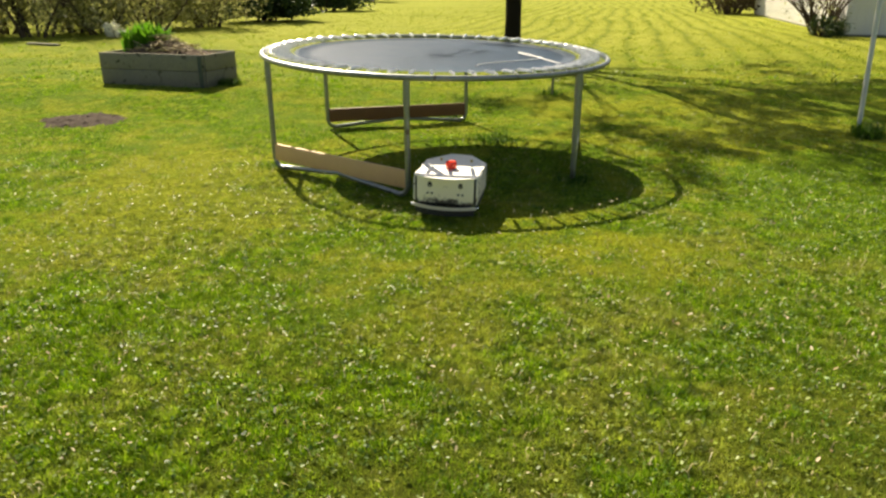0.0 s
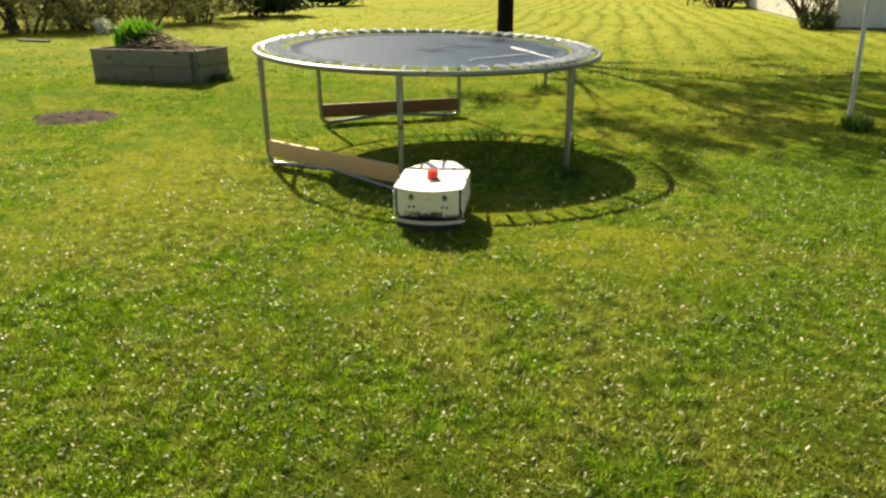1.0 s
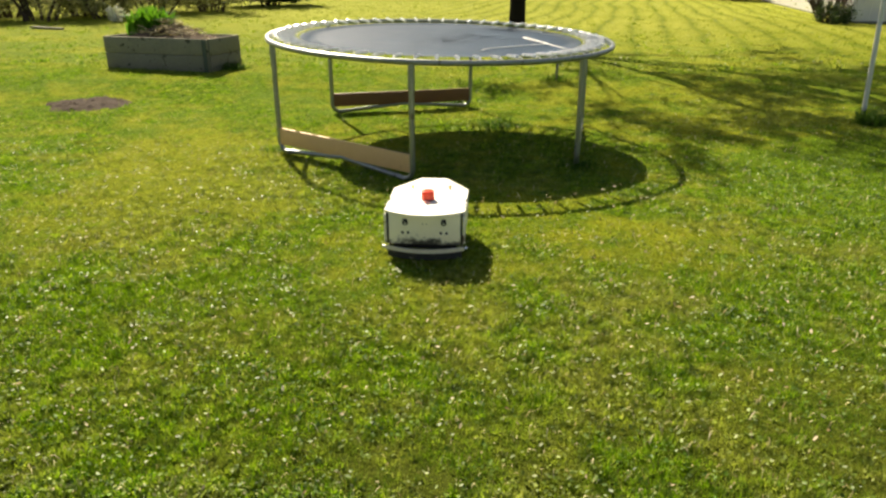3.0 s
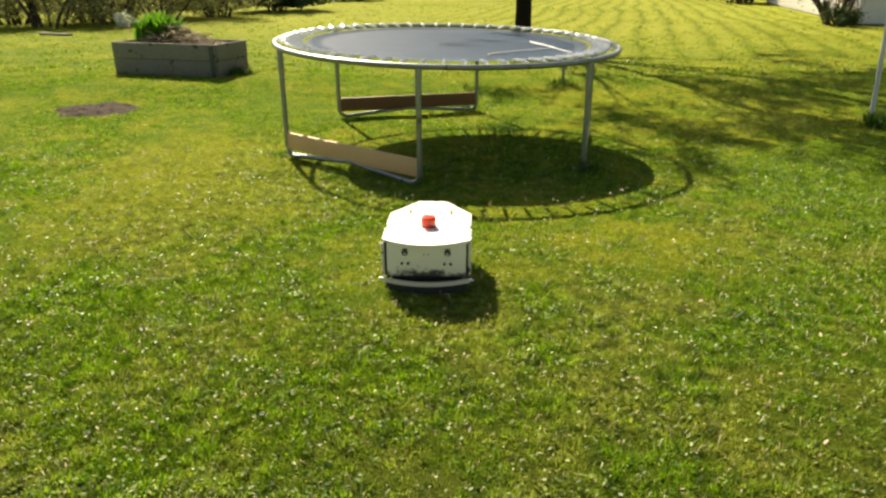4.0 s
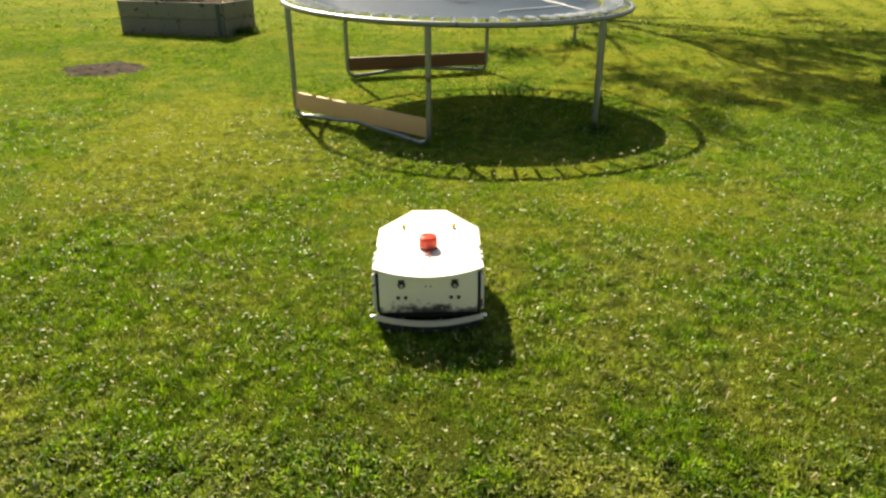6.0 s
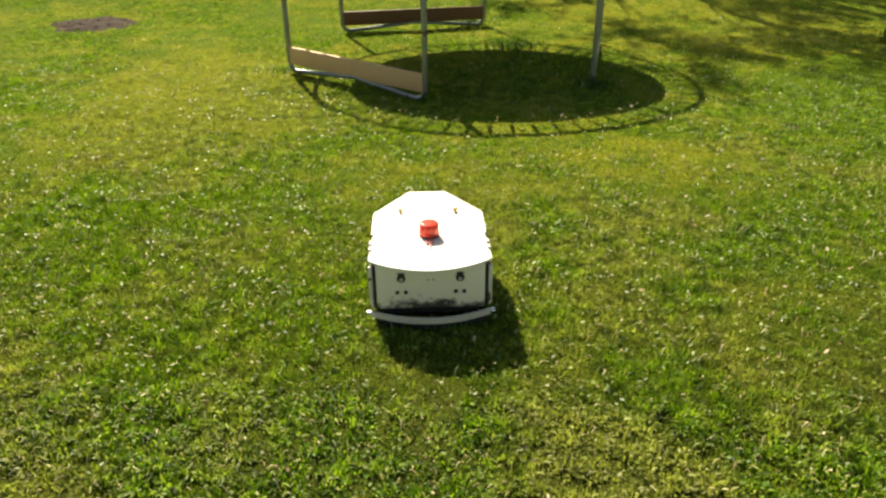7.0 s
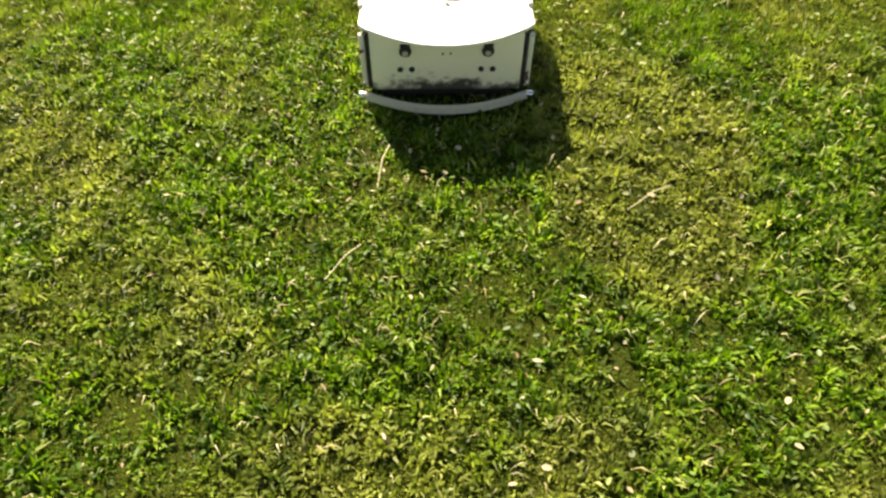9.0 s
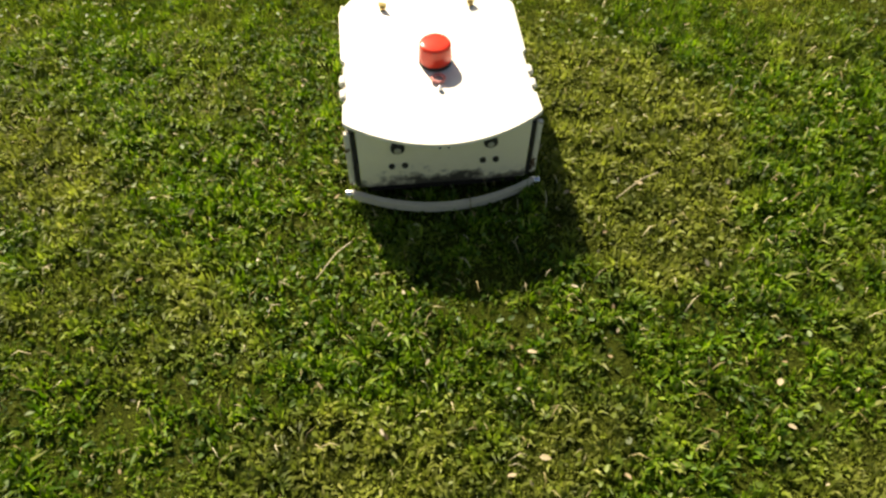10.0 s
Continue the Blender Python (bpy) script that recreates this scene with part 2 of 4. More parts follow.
def mower_front():
    """White painted plywood with a band of dried grass and mud spattered along its foot."""
    m, nt, b = base_mat("muddy_plywood")
    co = coords(nt)
    xyz = nt.nodes.new("ShaderNodeSeparateXYZ")
    nt.links.new(co, xyz.inputs[0])
    n1, n2 = noise_at(nt, co, 11, 5, 0.7), noise_at(nt, co, 45, 4, 0.7)
    paint = mix(nt, n2, (0.86, 0.79, 0.58), (0.92, 0.86, 0.68))
    mid = calc(nt, "MULTIPLY", calc(nt, "ABSOLUTE", xyz.outputs[0]), -0.12)
    level = calc(nt, "ADD", calc(nt, "MULTIPLY_ADD", n1, 0.17, 0.008), calc(nt, "ADD", mid, calc(nt, "MULTIPLY", n2, 0.06)))
    over = calc(nt, "SUBTRACT", level, xyz.outputs[2])
    mud = ramp(nt, calc(nt, "MULTIPLY_ADD", over, 20.0, 0.5), [(0.12, (0, 0, 0)), (0.42, (0.55, 0.55, 0.55)), (0.85, (1, 1, 1))])
    thin = ramp(nt, calc(nt, "MULTIPLY_ADD", over, 20.0, 1.1), [(0.3, (0, 0, 0)), (0.9, (1, 1, 1))])
    c = mix(nt, calc(nt, "MULTIPLY", thin, 0.22), paint, (0.36, 0.33, 0.27))
    c = mix(nt, calc(nt, "MULTIPLY", mud, 0.93), c, mix(nt, ramp(nt, noise_at(nt, co, 16, 3, 0.6), [(0.42, (0, 0, 0)), (0.62, (1, 1, 1))]), mix(nt, n2, (0.006, 0.005, 0.004), (0.030, 0.024, 0.019)), mix(nt, n2, (0.018, 0.016, 0.013), (0.062, 0.055, 0.047))))
    nt.links.new(c, b.inputs["Base Color"])
    b.inputs["Roughness"].default_value = 0.55
    bump(nt, b, n2, 0.15, 0.003)
    return m


def red_plastic():
    m, nt, b = base_mat("red_translucent_plastic")
    b.inputs["Base Color"].default_value = (0.75, 0.045, 0.02, 1)
    b.inputs["Roughness"].default_value = 0.18
    b.inputs["Subsurface Weight"].default_value = 0.4
    b.inputs["Subsurface Radius"].default_value = (0.03, 0.006, 0.003)
    nt.links.new(mix(nt, noise_at(nt, coords(nt), 40), (0.62, 0.03, 0.015), (0.85, 0.07, 0.03)), b.inputs["Base Color"])
    return m


def jump_mat():
    m, nt, b = base_mat("woven_mat")
    co = coords(nt)
    n1, n2 = noise_at(nt, co, 1.6, 5, 0.6), noise_at(nt, co, 90, 2)
    c = mix(nt, n1, (0.006, 0.038, 0.085), (0.016, 0.082, 0.165))
    dust = calc(nt, "GREATER_THAN", noise_at(nt, co, 5.5, 6, 0.75), 0.67)
    nt.links.new(mix(nt, calc(nt, "MULTIPLY", dust, 0.35), c, (0.20, 0.20, 0.19)), b.inputs["Base Color"])
    nt.links.new(calc(nt, "MULTIPLY_ADD", n1, 0.25, 0.36), b.inputs["Roughness"])
    b.inputs["Specular IOR Level"].default_value = 0.35
    bump(nt, b, n2, 0.25, 0.002)
    return m


M_FRONT, M_RED, M_MAT = mower_front(), red_plastic(), jump_mat()


# ---- mesh helpers ----
def link(name, bm, material, parent=None, label="", smooth=True):
    me = bpy.data.meshes.new(name)
    bm.to_mesh(me)
    bm.free()
    me.materials.append(material)
    if smooth:
        me.polygons.foreach_set("use_smooth", [True] * len(me.polygons))
        me.set_sharp_from_angle(angle=radians(40))
    ob = new(name, me)
    ob.parent = parent
    if label:
        ob["label"] = label
    return ob


def part(name, bm, material, parent, label=""):
    return link(name, bm, material, parent, label)


def thing(name, m, label, category, group="", kind=""):
    ob = new(name)
    ob.matrix_basis = m
    return tagged(ob, label, category, group, kind)


def box(sx, sy, sz, at=(0, 0, 0), bevel=0.004, turn=None):
    bm = bmesh.new()
    bmesh.ops.create_cube(bm, size=1.0)
    bmesh.ops.scale(bm, vec=(sx, sy, sz), verts=bm.verts)
    if bevel:
        bmesh.ops.bevel(bm, geom=bm.edges[:], offset=bevel, segments=2, affect="EDGES", profile=0.5)
    if turn:
        bmesh.ops.transform(bm, matrix=turn, verts=bm.verts)
    bmesh.ops.translate(bm, vec=at, verts=bm.verts)
    return bm


def tube(points, radii, sides=8, bm=None, caps=True):
    """A round bar along points; radii one number or one for each point."""
    bm = bm or bmesh.new()
    pts = [Vector(p) for p in points]
    if not hasattr(radii, "__len__"):
        radii = [radii] * len(pts)
    rings, side = [], None
    for i, p in enumerate(pts):
        d = (pts[min(i + 1, len(pts) - 1)] - pts[max(i - 1, 0)]).normalized()
        if side is None:
            side = d.orthogonal().normalized()
        side = (side - d * side.dot(d)).normalized()
        up = d.cross(side)
        rings.append([bm.verts.new(p + radii[i] * (math.cos(a) * side + math.sin(a) * up)) for a in (2 * math.pi * k / sides for k in range(sides))])
    for a, b in zip(rings, rings[1:]):
        for k in range(sides):
            bm.faces.new((a[k], a[(k + 1) % sides], b[(k + 1) % sides], b[k]))
    if caps:
        bm.faces.new(rings[0][::-1])
        bm.faces.new(rings[-1])
    return bm


def slab(outline, z0, z1, bevel=0.003):
    """A plate with the given outline (counter-clockwise) between two heights."""
    bm = bmesh.new()
    low = [bm.verts.new((x, y, z0)) for x, y in outline]
    high = [bm.verts.new((x, y, z1)) for x, y in outline]
    n = len(low)
    bm.faces.new(low[::-1])
    top = bm.faces.new(high)
    for k in range(n):
        bm.faces.new((low[k], low[(k + 1) % n], high[(k + 1) % n], high[k]))
    if bevel:
        bmesh.ops.bevel(bm, geom=list(top.edges), offset=bevel, segments=2, affect="EDGES", profile=0.5)
    return bm


def arc_points(a, b, bulge, n):
    """Points from a to b on a curve that bulges to y-minus by bulge in its middle."""
    return [(a[0] + (b[0] - a[0]) * s, a[1] + (b[1] - a[1]) * s - bulge * 4 * s * (1 - s)) for s in (k / n for k in range(n + 1))]


def soft_step(a, b, v):
    s = np.clip((v - a) / (b - a), 0, 1)
    return s * s * (3 - 2 * s)


def ground_z(x, y):
    """The lawn: level near, a shallow hollow under the trampoline, then a low rise."""
    x, y = np.asarray(x, float), np.asarray(y, float)
    rise = 0.03 * soft_step(5.2, 8.5, y) + 0.07 * soft_step(9.0, 11.2, y) - 0.02 * np.exp(-((x + 0.27) ** 2 + (y - 5.3) ** 2) / 0.3)
    rise = rise - 0.045 * soft_step(4.7, 5.6, y) * (1 - soft_step(9.0, 11.2, y))
    side = -0.012 * x * np.exp(-((x / 2.4) ** 4)) * soft_step(4.8, 6.5, y) * (1 - soft_step(9.5, 14, y))
    return rise + side


def gz(x, y):
    return float(ground_z(x, y))


# ---- ground ----
def build_ground():
    def axis(lo, hi, near, ratio):
        vals, step, v = [0.0], near, 0.0
        while v < hi:
            v += step
            step *= ratio if v > 9 else 1.0
            vals.append(v)
        neg, step, v = [], near, 0.0
        while v > lo:
            v -= step
            step *= ratio if v < -9 else 1.0
            neg.append(v)
        return np.array(neg[::-1] + vals)

    xs, ys = axis(-900, 900, 0.22, 1.16), axis(-900, 1500, 0.22, 1.16)
    gx, gy = np.meshgrid(xs, ys)
    z = ground_z(gx, gy)
    rng = np.random.default_rng(3)
    z = z + 0.008 * (np.sin(gx * 2.1 + 1.3 * np.sin(gy * 1.4)) * np.sin(gy * 1.7 + gx * 0.6)) + rng.normal(0, 0.002, z.shape)
    nx, ny = len(xs), len(ys)
    verts = np.c_[gx.ravel(), gy.ravel(), z.ravel()]
    i = (np.arange(ny - 1)[:, None] * nx + np.arange(nx - 1)[None]).ravel()
    me = bpy.data.meshes.new("ground")
    me.from_pydata(verts.tolist(), [], np.c_[i, i + 1, i + 1 + nx, i + nx].tolist())
    me.polygons.foreach_set("use_smooth", [True] * len(me.polygons))
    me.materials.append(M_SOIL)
    tagged(new("ground", me), "uneven mown lawn with yellowed and mossy patches", "lawn", kind="structure")


build_ground()


# ---- trampoline ----
TR = Vector((-0.12, 7.134, 1.043))
TILT_X, TILT_Y = -0.0226, 0.0271
RIM = 1.83
LEG_ANGLES = [209, 265.5, 319.5, 23.0, 80.5, 143]


def rim_z(x, y):
    return TR.z + TILT_X * (x - TR.x) + TILT_Y * (y - TR.y)


def rim_point(deg, r, dz=0.0):
    x, y = TR.x + r * math.cos(radians(deg)), TR.y + r * math.sin(radians(deg))
    return Vector((x, y, rim_z(x, y) + dz))


def build_trampoline():
    root = thing("trampoline", pose(TR.x, TR.y, 0), "round trampoline with galvanised frame and dark mat on the lawn", "trampoline")
    off = Vector((TR.x, TR.y, 0))

    def loc(v):
        return Vector(v) - off

    # rim tube
    bm = bmesh.new()
    n, sides, rings = 96, 10, []
    for k in range(n):
        a = 360 * k / n
        c, out = loc(rim_point(a, RIM - 0.02)), Vector((math.cos(radians(a)), math.sin(radians(a)), 0))
        rings.append([bm.verts.new(c + 0.0250 * (math.cos(b) * out + math.sin(b) * Vector((0, 0, 1)))) for b in (2 * math.pi * j / sides for j in range(sides))])
    for k in range(n):
        p, q = rings[k], rings[(k + 1) % n]
        for j in range(sides):
            bm.faces.new((p[j], q[j], q[(j + 1) % sides], p[(j + 1) % sides]))
    part("rim", bm, M_STEEL, root, "galvanised steel rim tube")
    # jumping mat, slightly sagging, with a doubled hem
    bm = bmesh.new()
    mat_r, prev = 1.50, None
    centre = bm.verts.new(loc(rim_point(0, 0, -0.033)))
    for r in (0.35, 0.7, 1.05, 1.3, 1.42, 1.425, mat_r):
        ring = [bm.verts.new(loc(rim_point(360 * k / 112, r * (1.0 if r < mat_r or k % 2 else 0.985), 0.002 - 0.035 * (1 - (r / mat_r) ** 2) + (0.003 if r > 1.42 else 0)))) for k in range(112)]
        for k in range(112):
            if prev:
                bm.faces.new((prev[k], ring[k], ring[(k + 1) % 112], prev[(k + 1) % 112]))
            else:
                bm.faces.new((centre, ring[k], ring[(k + 1) % 112]))
        prev = ring
    bmesh.ops.solidify(bm, geom=bm.faces[:], thickness=0.005)
    part("jumping_mat", bm, M_MAT, root, "dark blue-grey woven jumping mat")
    # springs, one mesh for all
    bm = bmesh.new()
    length, turns = 0.215, 16
    helix = [(0.03 + (length - 0.06) * s / (turns * 6), 0.0120 * math.cos(s * math.pi / 3), 0.0120 * math.sin(s * math.pi / 3)) for s in range(turns * 6 + 1)]
    tube([(0, 0, 0.0), (0.02, 0, 0), *helix, (length - 0.02, 0, 0), (length + 0.02, 0, 0), (length + 0.03, 0, -0.015)], 0.0052, 4, bm)
    me = None
    for k in range(60):
        a = 6 * k + 2.3
        p, q = rim_point(a, 1.50, 0.014), rim_point(a, 1.80, 0.034)
        if me is None:
            ob = part("spring", bm, M_SPRING, root, "bright zinc coil spring")
            me = ob.data
        else:
            ob = new("spring", me)
            ob.parent = root
        ob.matrix_basis = Matrix.Translation(loc(rim_point(a, 1.505, 0.016))) @ (q - p).to_track_quat("X", "Z").to_matrix().to_4x4() @ Matrix.Diagonal((1.18, 1.0, 1.0, 1))
    # legs, bent foot bars and cross boards
    feet = []
    for a in LEG_ANGLES:
        top = rim_point(a, RIM - 0.02)
        foot = Vector((top.x, top.y, gz(top.x, top.y)))
        feet.append((foot, top))
        f, t = loc(foot), loc(top)
        bm = tube([f + Vector((0, 0, 0.11)), f + Vector((0, 0, 0.5)), t - Vector((0, 0, 0.20))], 0.0250, 12)
        part("leg", bm, M_STEEL, root)
        bm = tube([t - Vector((0, 0, 0.24)), t - Vector((0, 0, 0.015))], 0.0295, 12)
        part("leg_socket", bm, M_STEEL, root)
    for i, with_board in ((0, True), (4, True), (2, False)):
        (f1, t1), (f2, t2) = feet[i], feet[i + 1]
        a, b = loc(f1), loc(f2)
        d = (b - a).normalized()
        mid = (a + b) / 2 + Vector((0, 0, 0.095))
        up = Vector((0, 0, 1))
        low = 0.026
        pts = [a + up * 0.13]
        for s in range(6):
            ang = s / 5 * math.pi / 2
            pts.append(a + d * 0.10 * (1 - math.cos(ang)) + up * (low + 0.10 * (1 - math.sin(ang))))
        pts += [mid - d * 0.10 - up * 0.012, mid, mid + d * 0.10 - up * 0.012]
        for s in range(5, -1, -1):
            ang = s / 5 * math.pi / 2
            pts.append(b - d * 0.10 * (1 - math.cos(ang)) + up * (low + 0.10 * (1 - math.sin(ang))))
        pts.append(b + up * 0.13)
        part("foot_bar", tube(pts, 0.0225, 10), M_STEEL, root, "bent galvanised foot bar")
        if with_board:
            inward = Vector((-d.y, d.x, 0))
            if inward.dot((a + b) / 2) > 0:
                inward = -inward
            ang = math.atan2((b - a).y, (b - a).x)
            slope = math.asin((b - a).z / (b - a).length)
            m = pose(0, 0, 0, 0, 0, math.degrees(ang)) @ Matrix.Rotation(-slope, 4, "Y")
            bm = box((b - a).length - 0.035, 0.030, 0.165, (a + b) / 2 + up * 0.172, 0.004, m)
            part("cross_board", bm, M_BOARD if i == 0 else M_BOARD_DARK, root, "varnished pine board between the legs" if i == 0 else "darker brown board between the legs")
    return root


build_trampoline()


def rope_on_mat():
    pts = [(0.44, -0.95), (0.50, -0.75), (0.78, -0.52), (1.0, -0.35), (1.12, -0.22), (0.98, 0.02), (0.90, 0.30), (1.02, 0.05), (1.15, -0.40), (1.26, -0.72)]
    v = [Vector((TR.x + x, TR.y + y, rim_z(TR.x + x, TR.y + y) + 0.002 - 0.035 * (1 - (x * x + y * y) / 2.25) + 0.012)) for x, y in pts]
    fine = []
    for i in range(len(v) - 1):
        p0, p1, p2, p3 = v[max(i - 1, 0)], v[i], v[i + 1], v[min(i + 2, len(v) - 1)]
        for s in range(5):
            u = s / 5
            fine.append(0.5 * (2 * p1 + (p2 - p0) * u + (2 * p0 - 5 * p1 + 4 * p2 - p3) * u * u + (3 * p1 - p0 - 3 * p2 + p3) * u ** 3))
    tagged(link("rope", tube(fine + [v[-1]], 0.0055, 6), M_ROPE), "loose white rope lying on the trampoline mat", "rope")


rope_on_mat()


# ---- robot mower ----
# seconds, place, then the turn, the nose-down pitch and the sideways lean in degrees
MOWER_ROWS = [
    (0.0, 0.091, 4.617, 0.032, -8.5, 0.8, 1.5), (0.5, 0.065, 4.398, 0.032, -7.3, 1.4, 0.6), (1.0, 0.038, 4.157, 0.031, -6.0, 1.8, -0.2),
    (1.5, 0.024, 3.950, 0.025, -4.5, 1.7, 0.0), (2.0, 0.013, 3.744, 0.019, -3.2, 1.6, 0.1), (2.5, -0.003, 3.602, 0.019, -2.3, 1.1, -0.2),
    (4.0, -0.005, 2.981, 0.017, 1.1, 0.2, 0.1), (4.5, 0.004, 2.790, 0.012, 2.9, 0.5, -0.5), (5.0, 0.014, 2.569, 0.006, 4.6, 0.8, -1.0),
    (6.5, 0.060, 1.945, -0.005, 4.9, 0.3, -0.2), (7.0, 0.094, 1.788, -0.009, 6.3, 0.2, -0.1), (7.5, 0.114, 1.571, -0.013, 7.6, 0.2, -0.1),
    (8.0, 0.134, 1.393, -0.014, 8.0, -0.3, -0.3), (8.5, 0.166, 1.201, -0.018, 6.4, 0.4, 0.6), (9.0, 0.195, 1.001, -0.026, 5.8, 1.0, 1.6),
    (9.5, 0.223, 0.813, -0.029, 5.9, 0.95, 1.7), (10.0, 0.251, 0.600, -0.033, 8.7, 0.9, 2.2),
]


def disc(r, depth, at, axis="Z", sides=20, bevel=0.0, r2=None):
    bm = bmesh.new()
    bmesh.ops.create_cone(bm, cap_ends=True, segments=sides, radius1=r, radius2=r if r2 is None else r2, depth=depth)
    if bevel:
        bmesh.ops.bevel(bm, geom=[e for e in bm.edges if abs(e.verts[0].co.z - e.verts[1].co.z) < 1e-6], offset=bevel, segments=3, affect="EDGES", profile=0.5)
    if axis == "Y":
        bmesh.ops.rotate(bm, cent=(0, 0, 0), matrix=Matrix.Rotation(radians(90), 3, "X"), verts=bm.verts)
    if axis == "X":
        bmesh.ops.rotate(bm, cent=(0, 0, 0), matrix=Matrix.Rotation(radians(90), 3, "Y"), verts=bm.verts)
    bmesh.ops.translate(bm, vec=at, verts=bm.verts)
    return bm


def build_mower():
    root = thing("robot_mower", pose(MOWER_ROWS[0][1], MOWER_ROWS[0][2], 0), "white home-built robot lawn mower with red stop button, driving on grass", "robot mower")
    top, face = 0.303, 0.011
    # lid
    front = arc_points((-0.253, 0.032), (0.253, 0.032), 0.093, 24)
    right = [(0.254, 0.040), (0.253, 0.105), (0.239, 0.112), (0.239, 0.268), (0.253, 0.275), (0.254, 0.482), (0.250, 0.496), (0.095, 0.732), (0.086, 0.738)]
    left = [(-x, y) for x, y in right[::-1]]
    part("lid", slab(front + right + left, top - 0.010, top, 0.003), M_WHITE, root, "white painted plywood lid")
    # body
    outline = [(-0.222, 0.0), (0.222, 0.0), (0.222, 0.47), (0.08, 0.71), (-0.08, 0.71), (-0.222, 0.47)]
    part("body", slab([(x * 0.97, y + 0.026) if y < 0.3 else (x * 0.97, y) for x, y in outline], 0.075, top - 0.012, 0.002), M_DARK, root, "dark inner chassis")
    part("front_panel", box(0.450, 0.012, 0.206, (0, face + 0.006, 0.186), 0.003), M_FRONT, root, "white front panel spattered with mud")
    for s in (-1, 1):
        part("side_plate", box(0.010, 0.50, 0.205, (s * 0.244, 0.285, 0.190), 0.003), M_SCUFF, root, "scuffed white side plate")
        part("rear_plate", box(0.010, 0.27, 0.20, (s * 0.158, 0.60, 0.190), 0.003, pose(0, 0, 0, 0, 0, s * 31)), M_WHITE, root)
        part("corner_strip", box(0.016, 0.014, 0.19, (s * 0.2475, 0.024, 0.185), 0.003), M_SCUFF, root, "worn bare edge strip")
        # black strip set into the open gap beside the panel, as its shade
        part("gap_shade_strip", box(0.010, 0.008, 0.195, (s * 0.2325, face + 0.006, 0.185), 0.001), M_RUBBER, root)
        # headlights
        x = s * 0.1214
        eye = part("headlight", disc(0.0180, 0.010, (x, face - 0.004, 0.230), "Y", 20, 0.002), M_RUBBER, root, "black headlight ring")
        part("lens", disc(0.0092, 0.006, (x, face - 0.0085, 0.2255), "Y", 16, 0.002), M_LENS, eye, "pale glass lens")
        part("visor", box(0.030, 0.010, 0.005, (x, face - 0.005, 0.2515), 0.002), M_RUBBER, eye)
        for dx in (-0.0175, 0.0175):
            part("sensor", disc(0.0085, 0.008, (x + dx, face - 0.003, 0.163), "Y", 14, 0.002), M_RUBBER, root, "black round sensor")
        part("bolt_hole", disc(0.0035, 0.003, (s * 0.0115, face - 0.001, 0.219), "Y", 10), M_RUBBER, root)
        # screws on the lid
        knob = part("wing_screw", disc(0.0085, 0.012, (s * 0.1277, 0.490, top + 0.005), "Z", 14, 0.002), M_BRASS, root, "brass wing screw")
        part("wing", box(0.024, 0.004, 0.016, (s * 0.1277, 0.490, top + 0.016), 0.0015, pose(0, 0, 0, 0, 0, s * 25)), M_BRASS, knob)
        for v in (0.150, 0.205):
            part("hinge_knob", disc(0.010, 0.030, (s * 0.250, v, top - 0.012), "Y", 12, 0.003), M_WHITE, root)
        # wheels
        wheel = part("wheel", disc(0.085, 0.05, (s * 0.185, 0.47, 0.085), "X", 24, 0.008), M_RUBBER, root, "black rubber drive wheel")
        part("hub", disc(0.04, 0.054, (s * 0.185, 0.47, 0.085), "X", 16, 0.004), M_STEEL, wheel)
        caster = part("caster", disc(0.040, 0.03, (s * 0.15, 0.10, 0.040), "X", 20, 0.005), M_RUBBER, root, "small black castor")
        part("fork", box(0.04, 0.03, 0.05, (s * 0.15, 0.11, 0.076), 0.004), M_STEEL, caster)
    # bumper: a bent strip with bolts at its ends
    outer = arc_points((-0.254, 0.001), (0.254, 0.001), 0.070, 24)
    inner = [(x, y + 0.016) for x, y in outer[::-1]]
    bumper = part("bumper", slab(outer + inner, 0.053, 0.076, 0.005), M_GREYPAINT, root, "white curved bumper strip")
    for s in (-1, 1):
        part("bolt", disc(0.011, 0.030, (s * 0.255, 0.009, 0.065), "X", 12, 0.003), M_CHROME, bumper, "shiny bolt")
    # added black plates that stand in for the deep shade under the body
    shade_plate = arc_points((-0.236, 0.012), (0.236, 0.012), 0.064, 20)
    part("shade_plate", slab(shade_plate + [(x, y + 0.006) for x, y in shade_plate[::-1]], 0.002, 0.054, 0.0), M_RUBBER, root, "black plate standing in for the shade below the bumper")
    for s in (-1, 1):
        part("side_shade_plate", box(0.006, 0.46, 0.072, (s * 0.232, 0.29, 0.052), 0.001), M_RUBBER, root, "black plate standing in for the shade below the side")
    part("deck", slab([(-0.20, 0.02), (0.20, 0.02), (0.20, 0.46), (-0.20, 0.46)], 0.055, 0.075, 0.002), M_DARK, root)
    # red emergency stop with its tag and a small screw before it
    button = part("stop_button", disc(0.0455, 0.056, (0, 0.250, top + 0.035), "Z", 32, 0.008, 0.0415), M_RED, root, "red translucent plastic stop button")
    part("collar", disc(0.0445, 0.010, (0, 0.250, top + 0.005), "Z", 24, 0.002), M_RUBBER, button, "dark collar")
    ring = [(0.016 * math.cos(a), 0.172 + 0.016 * math.sin(a), top + 0.008) for a in (2 * math.pi * k / 16 for k in range(17))]
    part("tag_ring", tube(ring, 0.0045, 6), M_PINK, button, "faded red tag ring")
    part("lid_screw", disc(0.0065, 0.012, (0.002, 0.135, top + 0.006), "Z", 12, 0.002), M_CHROME, root)
    return root


MOWER = build_mower()


